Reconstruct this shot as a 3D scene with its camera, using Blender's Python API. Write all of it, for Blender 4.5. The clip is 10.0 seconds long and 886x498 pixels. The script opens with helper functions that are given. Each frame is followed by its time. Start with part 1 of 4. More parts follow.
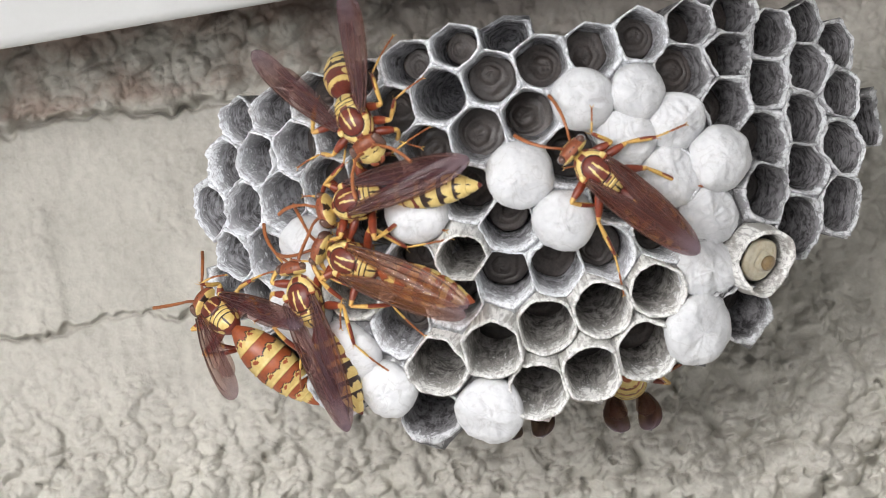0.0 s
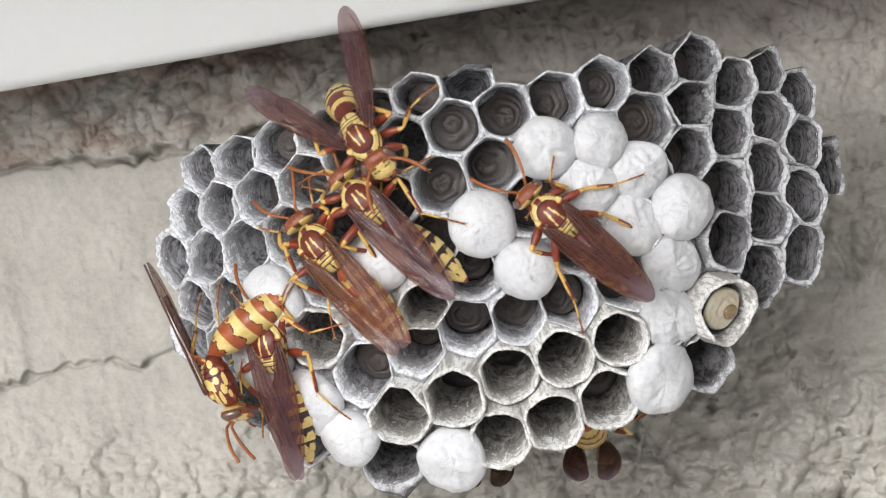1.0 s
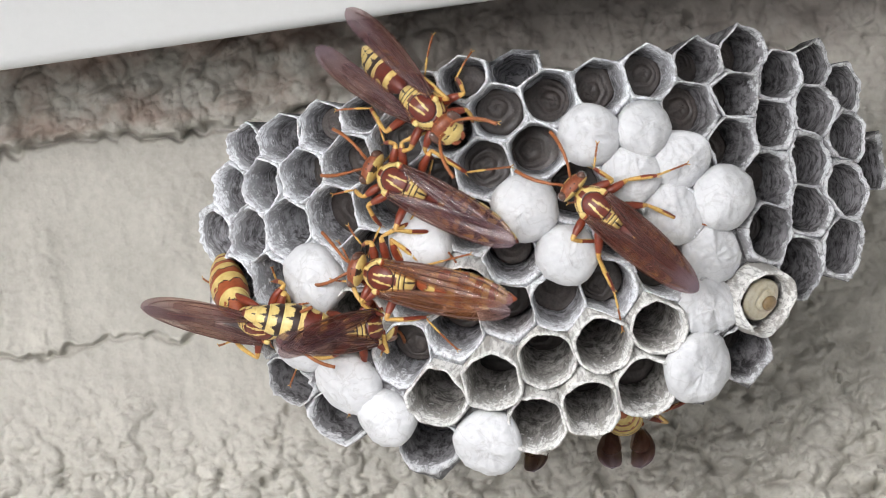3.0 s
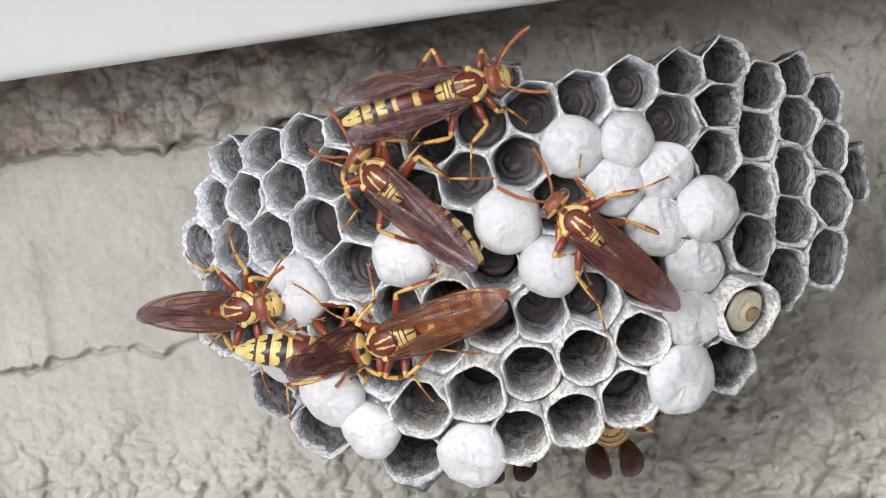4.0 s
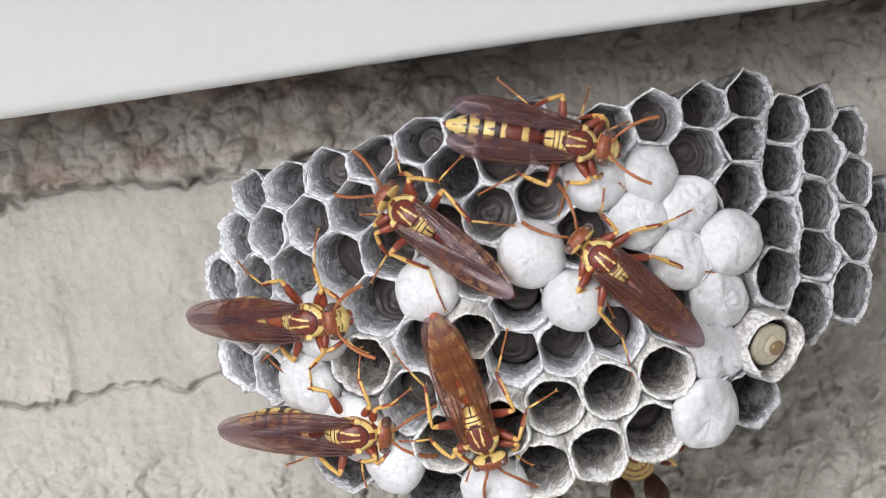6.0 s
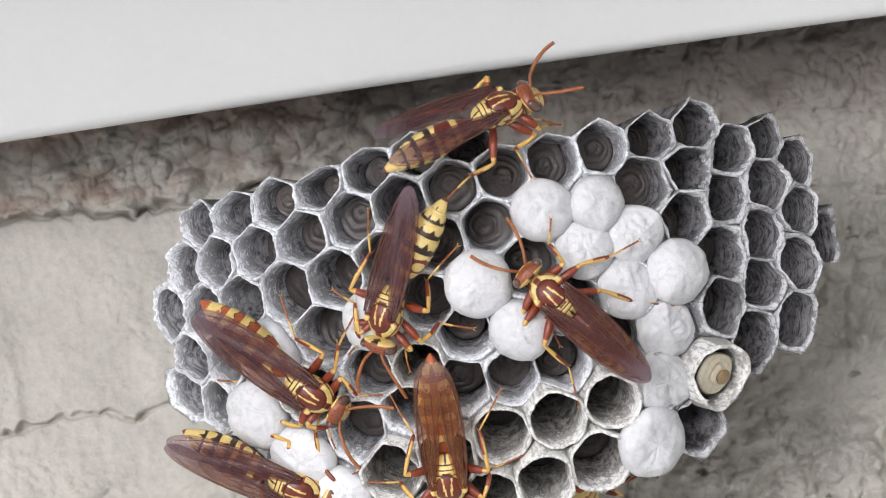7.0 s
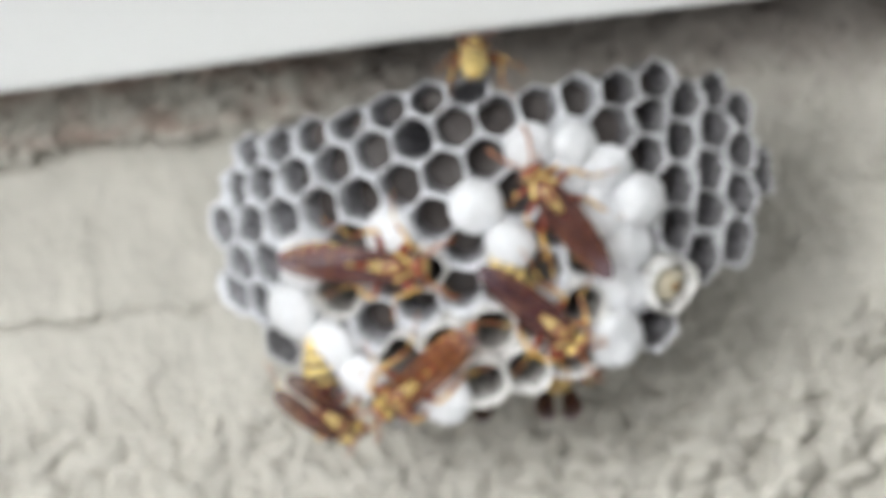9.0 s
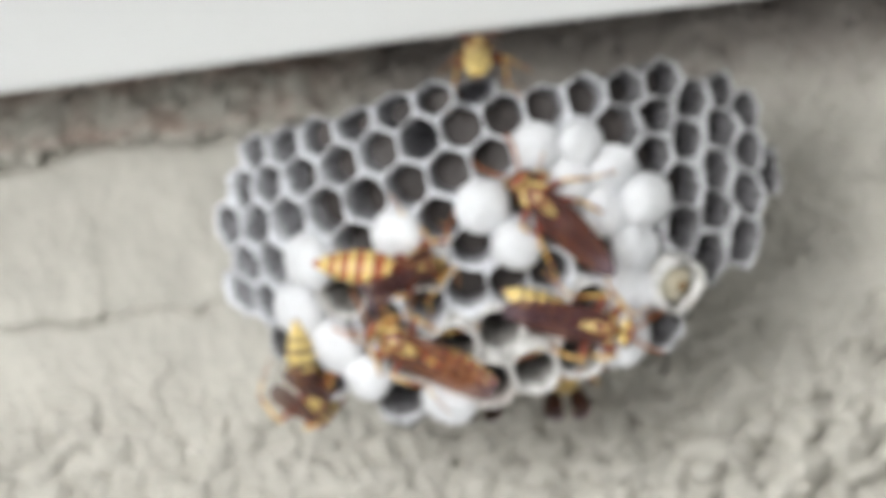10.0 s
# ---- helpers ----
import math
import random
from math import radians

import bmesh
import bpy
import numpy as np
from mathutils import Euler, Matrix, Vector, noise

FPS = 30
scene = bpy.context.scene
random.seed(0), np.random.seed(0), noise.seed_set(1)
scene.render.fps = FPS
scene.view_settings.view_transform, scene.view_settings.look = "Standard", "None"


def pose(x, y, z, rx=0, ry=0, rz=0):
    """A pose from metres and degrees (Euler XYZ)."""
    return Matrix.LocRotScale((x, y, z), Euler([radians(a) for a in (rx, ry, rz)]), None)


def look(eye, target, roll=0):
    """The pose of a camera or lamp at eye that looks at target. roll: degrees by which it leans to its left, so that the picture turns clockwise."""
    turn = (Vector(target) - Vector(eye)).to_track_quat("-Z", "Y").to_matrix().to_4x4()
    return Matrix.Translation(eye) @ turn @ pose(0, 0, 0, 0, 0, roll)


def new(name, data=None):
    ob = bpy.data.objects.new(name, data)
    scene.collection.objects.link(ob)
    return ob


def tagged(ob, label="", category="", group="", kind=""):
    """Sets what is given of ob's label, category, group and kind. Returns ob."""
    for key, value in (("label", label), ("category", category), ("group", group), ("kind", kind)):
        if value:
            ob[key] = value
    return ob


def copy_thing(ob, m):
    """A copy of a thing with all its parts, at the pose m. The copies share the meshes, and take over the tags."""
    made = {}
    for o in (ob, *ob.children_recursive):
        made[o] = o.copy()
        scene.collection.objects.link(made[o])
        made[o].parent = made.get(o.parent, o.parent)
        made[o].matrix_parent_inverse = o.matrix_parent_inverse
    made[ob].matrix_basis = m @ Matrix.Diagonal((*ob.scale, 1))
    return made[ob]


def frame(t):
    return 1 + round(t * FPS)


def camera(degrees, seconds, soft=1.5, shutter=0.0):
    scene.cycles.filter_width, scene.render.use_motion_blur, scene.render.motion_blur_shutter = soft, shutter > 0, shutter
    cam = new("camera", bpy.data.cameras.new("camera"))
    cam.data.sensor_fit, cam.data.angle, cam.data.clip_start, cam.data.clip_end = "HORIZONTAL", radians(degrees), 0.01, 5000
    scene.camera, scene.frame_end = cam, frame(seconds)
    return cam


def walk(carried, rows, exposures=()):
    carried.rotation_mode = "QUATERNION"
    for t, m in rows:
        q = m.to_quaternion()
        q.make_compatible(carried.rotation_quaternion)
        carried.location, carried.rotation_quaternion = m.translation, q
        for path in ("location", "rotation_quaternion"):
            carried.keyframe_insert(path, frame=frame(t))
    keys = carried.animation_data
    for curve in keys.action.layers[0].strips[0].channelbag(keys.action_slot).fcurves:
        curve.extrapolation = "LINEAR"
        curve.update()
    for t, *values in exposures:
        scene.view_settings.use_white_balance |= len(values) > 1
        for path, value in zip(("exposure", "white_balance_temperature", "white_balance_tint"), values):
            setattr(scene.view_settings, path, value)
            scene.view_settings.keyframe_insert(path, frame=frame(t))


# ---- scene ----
# A paper wasp comb on a painted masonry wall under a white trim board.
# Small sizes below are in millimetres where a name ends in _mm or a comment says so.
MM = 0.001
EYE = 1.0078                      # metres from the lens to the middle of the comb

cam = camera(5.0, 10.0, 0.85, 0.0)
cam.data.dof.use_dof = True
cam.data.dof.focus_distance = 1.026
cam.data.dof.aperture_fstop = 62.0
PATH = [
    (0, look((0, -1.0042, 0), (-0.00055, 0, -0.00629), -9.11)),
    (0.5, look((0, -1.0049, 0), (0.00391, 0, -0.00137), -9.05)),
    (1, look((0, -1.0045, 0), (0.00390, 0, -0.00211), -9.09)),
    (1.5, look((0, -1.0045, 0), (0.00098, 0, -0.00061), -8.74)),
    (2, look((0, -1.0057, 0), (0.00072, 0, 0.00006), -7.91)),
    (2.5, look((0, -1.0078, 0), (0.00000, 0, -0.00000), -7.50)),
    (2.7, look((0, -1.0079, 0), (-0.00038, 0, -0.00219), -7.50)),
    (3.8, look((0, -1.0086, 0), (0.00135, 0, -0.00393), -7.61)),
    (4, look((0, -1.0082, 0), (0.00138, 0, -0.00221), -7.70)),
    (4.5, look((0, -1.0075, 0), (0.00124, 0, 0.00172), -7.68)),
    (5, look((0, -1.0069, 0), (-0.00001, 0, 0.00290), -7.92)),
    (5.2, look((0, -1.0067, 0), (-0.00006, 0, 0.00367), -7.77)),
    (6.3, look((0, -1.0067, 0), (-0.00037, 0, 0.00096), -7.82)),
    (6.5, look((0, -1.0079, 0), (0.00074, 0, 0.00363), -7.85)),
    (7, look((0, -1.0096, 0), (0.00515, 0, 0.00368), -7.89)),
    (7.5, look((0, -1.0098, 0), (0.00624, 0, 0.00201), -7.92)),
    (8, look((0, -1.0086, 0), (0.00497, 0, -0.00242), -7.44)),
    (8.5, look((0, -1.0099, 0), (0.00495, 0, -0.00186), -6.69)),
    (8.8, look((0, -1.1312, 0), (0.00466, 0, -0.00462), -7.72)),
    (9, look((0, -1.2314, 0), (0.00354, 0, -0.00488), -6.78)),
    (9.5, look((0, -1.2322, 0), (0.00234, 0, -0.00130), -6.58)),
    (10, look((0, -1.2297, 0), (0.00278, 0, -0.00479), -6.86)),
]
walk(cam, PATH, exposures=[(0, 0.0, 6560, 12), (2.7, 0.0, 6500, 12), (4.5, 0.0, 6430, 14), (8.5, 0.0, 6430, 14), (9.0, 0.08, 6420, 9), (9.5, 0.08, 6600, 10), (10.0, 0.06, 6480, 9)])

# ---- light ----
world = bpy.data.worlds.new("overcast_sky")
scene.world = world
world.use_nodes = True
wn = world.node_tree
sky = wn.nodes.new("ShaderNodeTexSky")
sky.sky_type, sky.sun_disc = "NISHITA", False
sky.sun_elevation, sky.sun_rotation = radians(19), radians(205)
sky.air_density, sky.dust_density, sky.ozone_density = 1.0, 4.0, 1.0
hsv = wn.nodes.new("ShaderNodeHueSaturation")
hsv.inputs["Saturation"].default_value = 0.0
wn.links.new(sky.outputs[0], hsv.inputs["Color"])
wn.links.new(hsv.outputs[0], wn.nodes["Background"].inputs["Color"])
wn.nodes["Background"].inputs["Strength"].default_value = 0.265
sun_data = bpy.data.lights.new("sun", "SUN")
sun_data.energy, sun_data.angle, sun_data.color = 0.6, radians(23), (0.935, 0.96, 1.0)
sun = new("sun", sun_data)
sun.matrix_world = look((-0.55, -2.9, 1.5), (0, 0, 0))


# ---- materials ----
def material(name, colour, rough=0.6, second=None, scale=400.0, spread=0.5, bump=0.0, stretch=(1, 1, 1),
             fine=4.0, metal=0.0, coat=0.0, vary=0.0, sss=0.0):
    """A surface of two mixed colours with coarse and fine variation; scale is in features per metre."""
    m = bpy.data.materials.new(name)
    m.use_nodes = True
    t = m.node_tree
    b = t.nodes["Principled BSDF"]
    b.inputs["Roughness"].default_value, b.inputs["Metallic"].default_value = rough, metal
    b.inputs["Coat Weight"].default_value = coat
    if sss:
        b.inputs["Subsurface Weight"].default_value = sss
        b.inputs["Subsurface Radius"].default_value = (1, 0.8, 0.6)
        b.inputs["Subsurface Scale"].default_value = 0.0008
    co = t.nodes.new("ShaderNodeTexCoord")
    mp = t.nodes.new("ShaderNodeMapping")
    mp.inputs["Scale"].default_value = stretch
    t.links.new(co.outputs["Object"], mp.inputs["Vector"])
    n1, n2 = t.nodes.new("ShaderNodeTexNoise"), t.nodes.new("ShaderNodeTexNoise")
    for n, s in ((n1, scale), (n2, scale * fine)):
        n.inputs["Scale"].default_value, n.inputs["Detail"].default_value = s, 8.0
        n.inputs["Roughness"].default_value = 0.62
        t.links.new(mp.outputs[0], n.inputs["Vector"])
    add = t.nodes.new("ShaderNodeMath")
    add.operation = "MULTIPLY_ADD"
    add.inputs[1].default_value = 0.45
    t.links.new(n2.outputs["Fac"], add.inputs[0])
    half = t.nodes.new("ShaderNodeMath")
    half.operation = "MULTIPLY"
    half.inputs[1].default_value = 0.55
    t.links.new(n1.outputs["Fac"], half.inputs[0])
    t.links.new(half.outputs[0], add.inputs[2])
    ramp = t.nodes.new("ShaderNodeValToRGB")
    second = second or tuple(c * 0.75 for c in colour)
    e = ramp.color_ramp.elements
    e[0].position, e[0].color = 0.5 - spread * 0.3, (*second, 1)
    e[1].position, e[1].color = 0.5 + spread * 0.3, (*colour, 1)
    t.links.new(add.outputs[0], ramp.inputs["Fac"])
    out = ramp.outputs["Color"]
    if vary:
        info, h = t.nodes.new("ShaderNodeObjectInfo"), t.nodes.new("ShaderNodeHueSaturation")
        rng = t.nodes.new("ShaderNodeMapRange")
        rng.inputs["To Min"].default_value, rng.inputs["To Max"].default_value = 1 - vary, 1 + vary
        t.links.new(info.outputs["Random"], rng.inputs["Value"])
        t.links.new(rng.outputs[0], h.inputs["Value"])
        t.links.new(out, h.inputs["Color"])
        out = h.outputs[0]
    t.links.new(out, b.inputs["Base Color"])
    if bump:
        bp = t.nodes.new("ShaderNodeBump")
        bp.inputs["Strength"].default_value, bp.inputs["Distance"].default_value = 0.6, bump * MM
        t.links.new(add.outputs[0], bp.inputs["Height"])
        t.links.new(bp.outputs[0], b.inputs["Normal"])
    return m


def wing_material(name, colour, second, rim, clearness):
    """Smoky glassy membrane: lengthwise streaks, a browner fore edge, a greyer tip, clear enough to show what lies below."""
    m = material(name, colour, 0.29, second, 520, 0.40, 0.05, (0.30, 1.3, 1), 3, coat=0.12)
    t = m.node_tree
    b = t.nodes["Principled BSDF"]
    b.inputs["Thin Film Thickness"].default_value = 330       # nanometres: the faint violet sheen of an insect wing
    b.inputs["Thin Film IOR"].default_value = 1.5
    base = b.inputs["Base Color"].links[0].from_socket
    co, sep = t.nodes.new("ShaderNodeTexCoord"), t.nodes.new("ShaderNodeSeparateXYZ")
    t.links.new(co.outputs["Object"], sep.inputs[0])

    def ranged(axis, lo, hi, to_lo=0.0, to_hi=1.0):
        n = t.nodes.new("ShaderNodeMapRange")
        for key, v in (("From Min", lo), ("From Max", hi), ("To Min", to_lo), ("To Max", to_hi)):
            n.inputs[key].default_value = v
        t.links.new(sep.outputs[axis], n.inputs["Value"])
        return n.outputs[0]

    def mixed(f, p, q):
        n = t.nodes.new("ShaderNodeMix")
        n.data_type = "RGBA"
        t.links.new(f, n.inputs[0])
        t.links.new(p, n.inputs[6])
        n.inputs[7].default_value = (*q, 1)
        return n.outputs[2]
    tone = mixed(ranged("Y", 0.0004, 0.0013, 0.0, 0.75), base, rim)
    tone = mixed(ranged("X", -0.0100, -0.0135, 0.0, 0.8), tone, (0.19, 0.15, 0.185))
    t.links.new(tone, b.inputs["Base Color"])
    mix, clear = t.nodes.new("ShaderNodeMixShader"), t.nodes.new("ShaderNodeBsdfTransparent")
    clear.inputs[0].default_value = (0.92, 0.83, 0.79, 1)
    streak = t.nodes.new("ShaderNodeMapRange")
    for key, v in (("From Min", 0.35), ("From Max", 0.65), ("To Min", clearness - 0.10), ("To Max", clearness + 0.12)):
        streak.inputs[key].default_value = v
    noise_out = [n for n in t.nodes if n.type == "TEX_NOISE"][0].outputs["Fac"]
    t.links.new(noise_out, streak.inputs["Value"])
    solid = t.nodes.new("ShaderNodeMath")
    solid.operation = "MULTIPLY"
    t.links.new(streak.outputs[0], solid.inputs[0])
    t.links.new(ranged("X", -0.0085, -0.0130, 1.0, 0.86), solid.inputs[1])
    t.links.new(solid.outputs[0], mix.inputs[0])
    t.links.new(b.outputs[0], mix.inputs[1])
    t.links.new(clear.outputs[0], mix.inputs[2])
    t.links.new(mix.outputs[0], t.nodes["Material Output"].inputs["Surface"])
    return m


def wall_material():
    """Masonry paint with bare brown masonry showing through in the rough course under the board."""
    m = material("masonry_paint", (0.49, 0.472, 0.42), 0.85, (0.36, 0.345, 0.305), 120, 0.5, 0.7, (1, 1, 1), 12)
    t = m.node_tree
    b = t.nodes["Principled BSDF"]
    plain = b.inputs["Base Color"].links[0].from_socket
    co, sep = t.nodes.new("ShaderNodeTexCoord"), t.nodes.new("ShaderNodeSeparateXYZ")
    t.links.new(co.outputs["Object"], sep.inputs[0])

    def node(op, a, c, clamp=True):
        n = t.nodes.new("ShaderNodeMath")
        n.operation, n.use_clamp = op, clamp
        for k, v in enumerate((a, c)):
            if isinstance(v, float):
                n.inputs[k].default_value = v
            else:
                t.links.new(v, n.inputs[k])
        return n.outputs[0]

    def between(v, lo, hi):
        n = t.nodes.new("ShaderNodeMapRange")
        n.inputs["From Min"].default_value, n.inputs["From Max"].default_value = lo, hi
        t.links.new(v, n.inputs["Value"])
        return n.outputs[0]
    blot = t.nodes.new("ShaderNodeTexNoise")
    blot.inputs["Scale"].default_value, blot.inputs["Detail"].default_value, blot.inputs["Roughness"].default_value = 170, 6, 0.65
    t.links.new(co.outputs["Object"], blot.inputs["Vector"])
    course = between(sep.outputs["Z"], 0.0125, 0.0140)
    left = between(sep.outputs["X"], 0.012, -0.012)
    strip = node("MULTIPLY", between(sep.outputs["Z"], 0.0185, 0.0212), left)
    ledge = node("MULTIPLY", node("MULTIPLY", between(sep.outputs["Z"], 0.0165, 0.0135), course), between(sep.outputs["X"], -0.022, -0.038))
    gain = node("ADD", node("MULTIPLY", strip, 0.27), node("MULTIPLY", ledge, 0.19))
    mask = node("MULTIPLY", between(node("ADD", blot.outputs["Fac"], gain, False), 0.48, 0.74), course)
    mask = node("MULTIPLY", node("MULTIPLY", mask, 0.85), between(sep.outputs["Z"], 0.05, 0.035))
    mix = t.nodes.new("ShaderNodeMix")
    mix.data_type = "RGBA"
    t.links.new(mask, mix.inputs[0])
    t.links.new(plain, mix.inputs[6])
    mix.inputs[7].default_value = (0.35, 0.265, 0.22, 1)
    # blotchy grey-brown tone, stronger towards the board, from x = -14 mm rightwards
    drab = node("MULTIPLY", between(node("ADD", sep.outputs["Z"], node("MULTIPLY", node("ADD", blot.outputs["Fac"], -0.5, False), 0.016, False), False), 0.0065, 0.0160), between(sep.outputs["X"], -0.014, 0.004))
    drab = node("MULTIPLY", drab, between(sep.outputs["X"], 0.14, 0.06))
    drab_mix = t.nodes.new("ShaderNodeMix")
    drab_mix.data_type = "RGBA"
    t.links.new(node("MULTIPLY", drab, 0.92), drab_mix.inputs[0])
    t.links.new(mix.outputs[2], drab_mix.inputs[6])
    drab_mix.inputs[7].default_value = (0.245, 0.220, 0.202, 1)
    t.links.new(drab_mix.outputs[2], b.inputs["Base Color"])
    return m


def paper_material(name, lip, reach, dark, light):
    """Layered nest paper: streaks run round the cell (U in mm round it, V in mm down from its lip), fresh pale paper at the lip."""
    m = bpy.data.materials.new(name)
    m.use_nodes = True
    t = m.node_tree
    b = t.nodes["Principled BSDF"]
    b.inputs["Roughness"].default_value = 0.88
    b.inputs["Specular IOR Level"].default_value = 0.25
    co, info = t.nodes.new("ShaderNodeTexCoord"), t.nodes.new("ShaderNodeObjectInfo")
    sep, shift = t.nodes.new("ShaderNodeSeparateXYZ"), t.nodes.new("ShaderNodeVectorMath")
    t.links.new(co.outputs["UV"], sep.inputs[0])
    shift.operation = "MULTIPLY_ADD"
    shift.inputs[1].default_value = (37, 53, 71)
    t.links.new(info.outputs["Random"], shift.inputs[0])
    t.links.new(co.outputs["UV"], shift.inputs[2])

    def wave(stretch, scale, detail, rough=0.6):
        mp, n = t.nodes.new("ShaderNodeMapping"), t.nodes.new("ShaderNodeTexNoise")
        mp.inputs["Scale"].default_value = stretch
        n.inputs["Scale"].default_value, n.inputs["Detail"].default_value, n.inputs["Roughness"].default_value = scale, detail, rough
        n.inputs["Distortion"].default_value = 0.45
        t.links.new(shift.outputs[0], mp.inputs["Vector"])
        t.links.new(mp.outputs[0], n.inputs["Vector"])
        return n.outputs["Fac"]

    def ranged(v, lo, hi):
        n = t.nodes.new("ShaderNodeMapRange")
        n.interpolation_type = "SMOOTHSTEP"
        n.inputs["From Min"].default_value, n.inputs["From Max"].default_value = lo, hi
        t.links.new(v, n.inputs["Value"])
        return n.outputs[0]

    def calc(op, p, q):
        n = t.nodes.new("ShaderNodeMath")
        n.operation = op
        for k, v in enumerate((p, q)):
            if isinstance(v, float):
                n.inputs[k].default_value = v
            else:
                t.links.new(v, n.inputs[k])
        return n.outputs[0]

    def blend(f, p, q):
        n = t.nodes.new("ShaderNodeMix")
        n.data_type = "RGBA"
        t.links.new(f, n.inputs[0])
        for k, v in ((6, p), (7, q)):
            if isinstance(v, tuple):
                n.inputs[k].default_value = (*v, 1)
            else:
                t.links.new(v, n.inputs[k])
        return n.outputs[2]
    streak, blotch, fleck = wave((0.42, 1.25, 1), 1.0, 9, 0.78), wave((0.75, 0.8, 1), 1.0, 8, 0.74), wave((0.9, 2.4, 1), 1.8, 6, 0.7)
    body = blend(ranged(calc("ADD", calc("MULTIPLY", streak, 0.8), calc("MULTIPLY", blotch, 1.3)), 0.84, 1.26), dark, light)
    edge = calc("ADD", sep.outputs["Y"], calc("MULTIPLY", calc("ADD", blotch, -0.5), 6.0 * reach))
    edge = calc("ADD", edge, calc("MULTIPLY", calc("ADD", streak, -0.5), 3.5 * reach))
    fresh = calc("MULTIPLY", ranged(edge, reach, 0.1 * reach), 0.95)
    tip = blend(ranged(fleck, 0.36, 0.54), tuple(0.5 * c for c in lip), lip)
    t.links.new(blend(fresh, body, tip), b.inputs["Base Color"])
    bp = t.nodes.new("ShaderNodeBump")
    bp.inputs["Strength"].default_value, bp.inputs["Distance"].default_value = 0.75, 0.22 * MM
    t.links.new(calc("ADD", streak, calc("MULTIPLY", fleck, 0.5)), bp.inputs["Height"])
    t.links.new(bp.outputs[0], b.inputs["Normal"])
    return m


def silk_material():
    """White spun silk: fine matted threads, faint grey smudges and wrinkles."""
    m = material("white_silk_cap", (0.65, 0.656, 0.666), 0.85, (0.53, 0.54, 0.555), 300, 0.5, 0.35, (1, 1, 1), 5, vary=0.06)
    t = m.node_tree
    b = t.nodes["Principled BSDF"]
    base = b.inputs["Base Color"].links[0].from_socket
    co, n = t.nodes.new("ShaderNodeTexCoord"), t.nodes.new("ShaderNodeTexNoise")
    n.inputs["Scale"].default_value, n.inputs["Detail"].default_value, n.inputs["Distortion"].default_value = 380, 5, 1.2
    t.links.new(co.outputs["Object"], n.inputs["Vector"])
    a = t.nodes.new("ShaderNodeMath")
    a.operation = "SUBTRACT"
    a.inputs[1].default_value = 0.5
    t.links.new(n.outputs["Fac"], a.inputs[0])
    c = t.nodes.new("ShaderNodeMath")
    c.operation = "ABSOLUTE"
    t.links.new(a.outputs[0], c.inputs[0])
    r = t.nodes.new("ShaderNodeMapRange")
    r.inputs["From Min"].default_value, r.inputs["From Max"].default_value = 0.0, 0.03
    r.inputs["To Min"].default_value, r.inputs["To Max"].default_value = 0.33, 0.0
    t.links.new(c.outputs[0], r.inputs["Value"])
    mix = t.nodes.new("ShaderNodeMix")
    mix.data_type = "RGBA"
    t.links.new(r.outputs[0], mix.inputs[0])
    t.links.new(base, mix.inputs[6])
    mix.inputs[7].default_value = (0.36, 0.35, 0.34, 1)
    t.links.new(mix.outputs[2], b.inputs["Base Color"])
    return m


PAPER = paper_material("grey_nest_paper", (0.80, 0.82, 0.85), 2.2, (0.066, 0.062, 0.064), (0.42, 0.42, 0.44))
DARKER = paper_material("darker_nest_paper", (0.62, 0.63, 0.645), 0.9, (0.038, 0.035, 0.036), (0.235, 0.23, 0.238))
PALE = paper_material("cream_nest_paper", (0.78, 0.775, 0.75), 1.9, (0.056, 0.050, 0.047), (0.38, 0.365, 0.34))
SILK = silk_material()
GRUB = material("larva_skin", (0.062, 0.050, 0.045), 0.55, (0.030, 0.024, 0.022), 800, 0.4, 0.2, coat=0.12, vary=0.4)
CREAM = material("cream_larva_skin", (0.60, 0.57, 0.46), 0.3, (0.40, 0.34, 0.22), 400, 0.7, 0.03, coat=0.3, sss=0.2)
TAN = material("larval_head", (0.26, 0.18, 0.085), 0.3, (0.14, 0.09, 0.045), 600, 0.5, 0.05, coat=0.3)
YELLOW = material("wasp_yellow", (0.72, 0.575, 0.235), 0.42, (0.55, 0.38, 0.11), 500, 0.5, 0.03, coat=0.1)
RED = material("wasp_chestnut", (0.165, 0.026, 0.013), 0.45, (0.09, 0.016, 0.010), 600, 0.5, 0.04, coat=0.1)
RUST = material("wasp_rust", (0.39, 0.098, 0.030), 0.45, (0.24, 0.052, 0.018), 600, 0.5, 0.04, coat=0.1)
DARK = material("wasp_black_band", (0.030, 0.014, 0.010), 0.45, None, 500, 0.6, 0.02, coat=0.1)
LEGRED = material("wasp_leg_chestnut", (0.25, 0.042, 0.015), 0.40, (0.11, 0.020, 0.010), 500, 0.5, 0.02, coat=0.05)
LEGYEL = material("wasp_leg_yellow", (0.66, 0.45, 0.13), 0.42, (0.48, 0.24, 0.06), 700, 0.4, 0.02, coat=0.05)
FEELER = material("wasp_antenna_orange", (0.38, 0.13, 0.04), 0.5, (0.20, 0.06, 0.02), 500, 0.5, 0.02)
SIENNA = material("wasp_head_brown", (0.30, 0.085, 0.03), 0.45, (0.15, 0.035, 0.016), 700, 0.45, 0.04, coat=0.05)
EYEMAT = material("wasp_eye", (0.14, 0.075, 0.055), 0.2, (0.07, 0.03, 0.024), 600, 0.6, 0.0, coat=0.5)
VEIN = material("wing_vein", (0.085, 0.034, 0.024), 0.45, None, 500, 0.6)
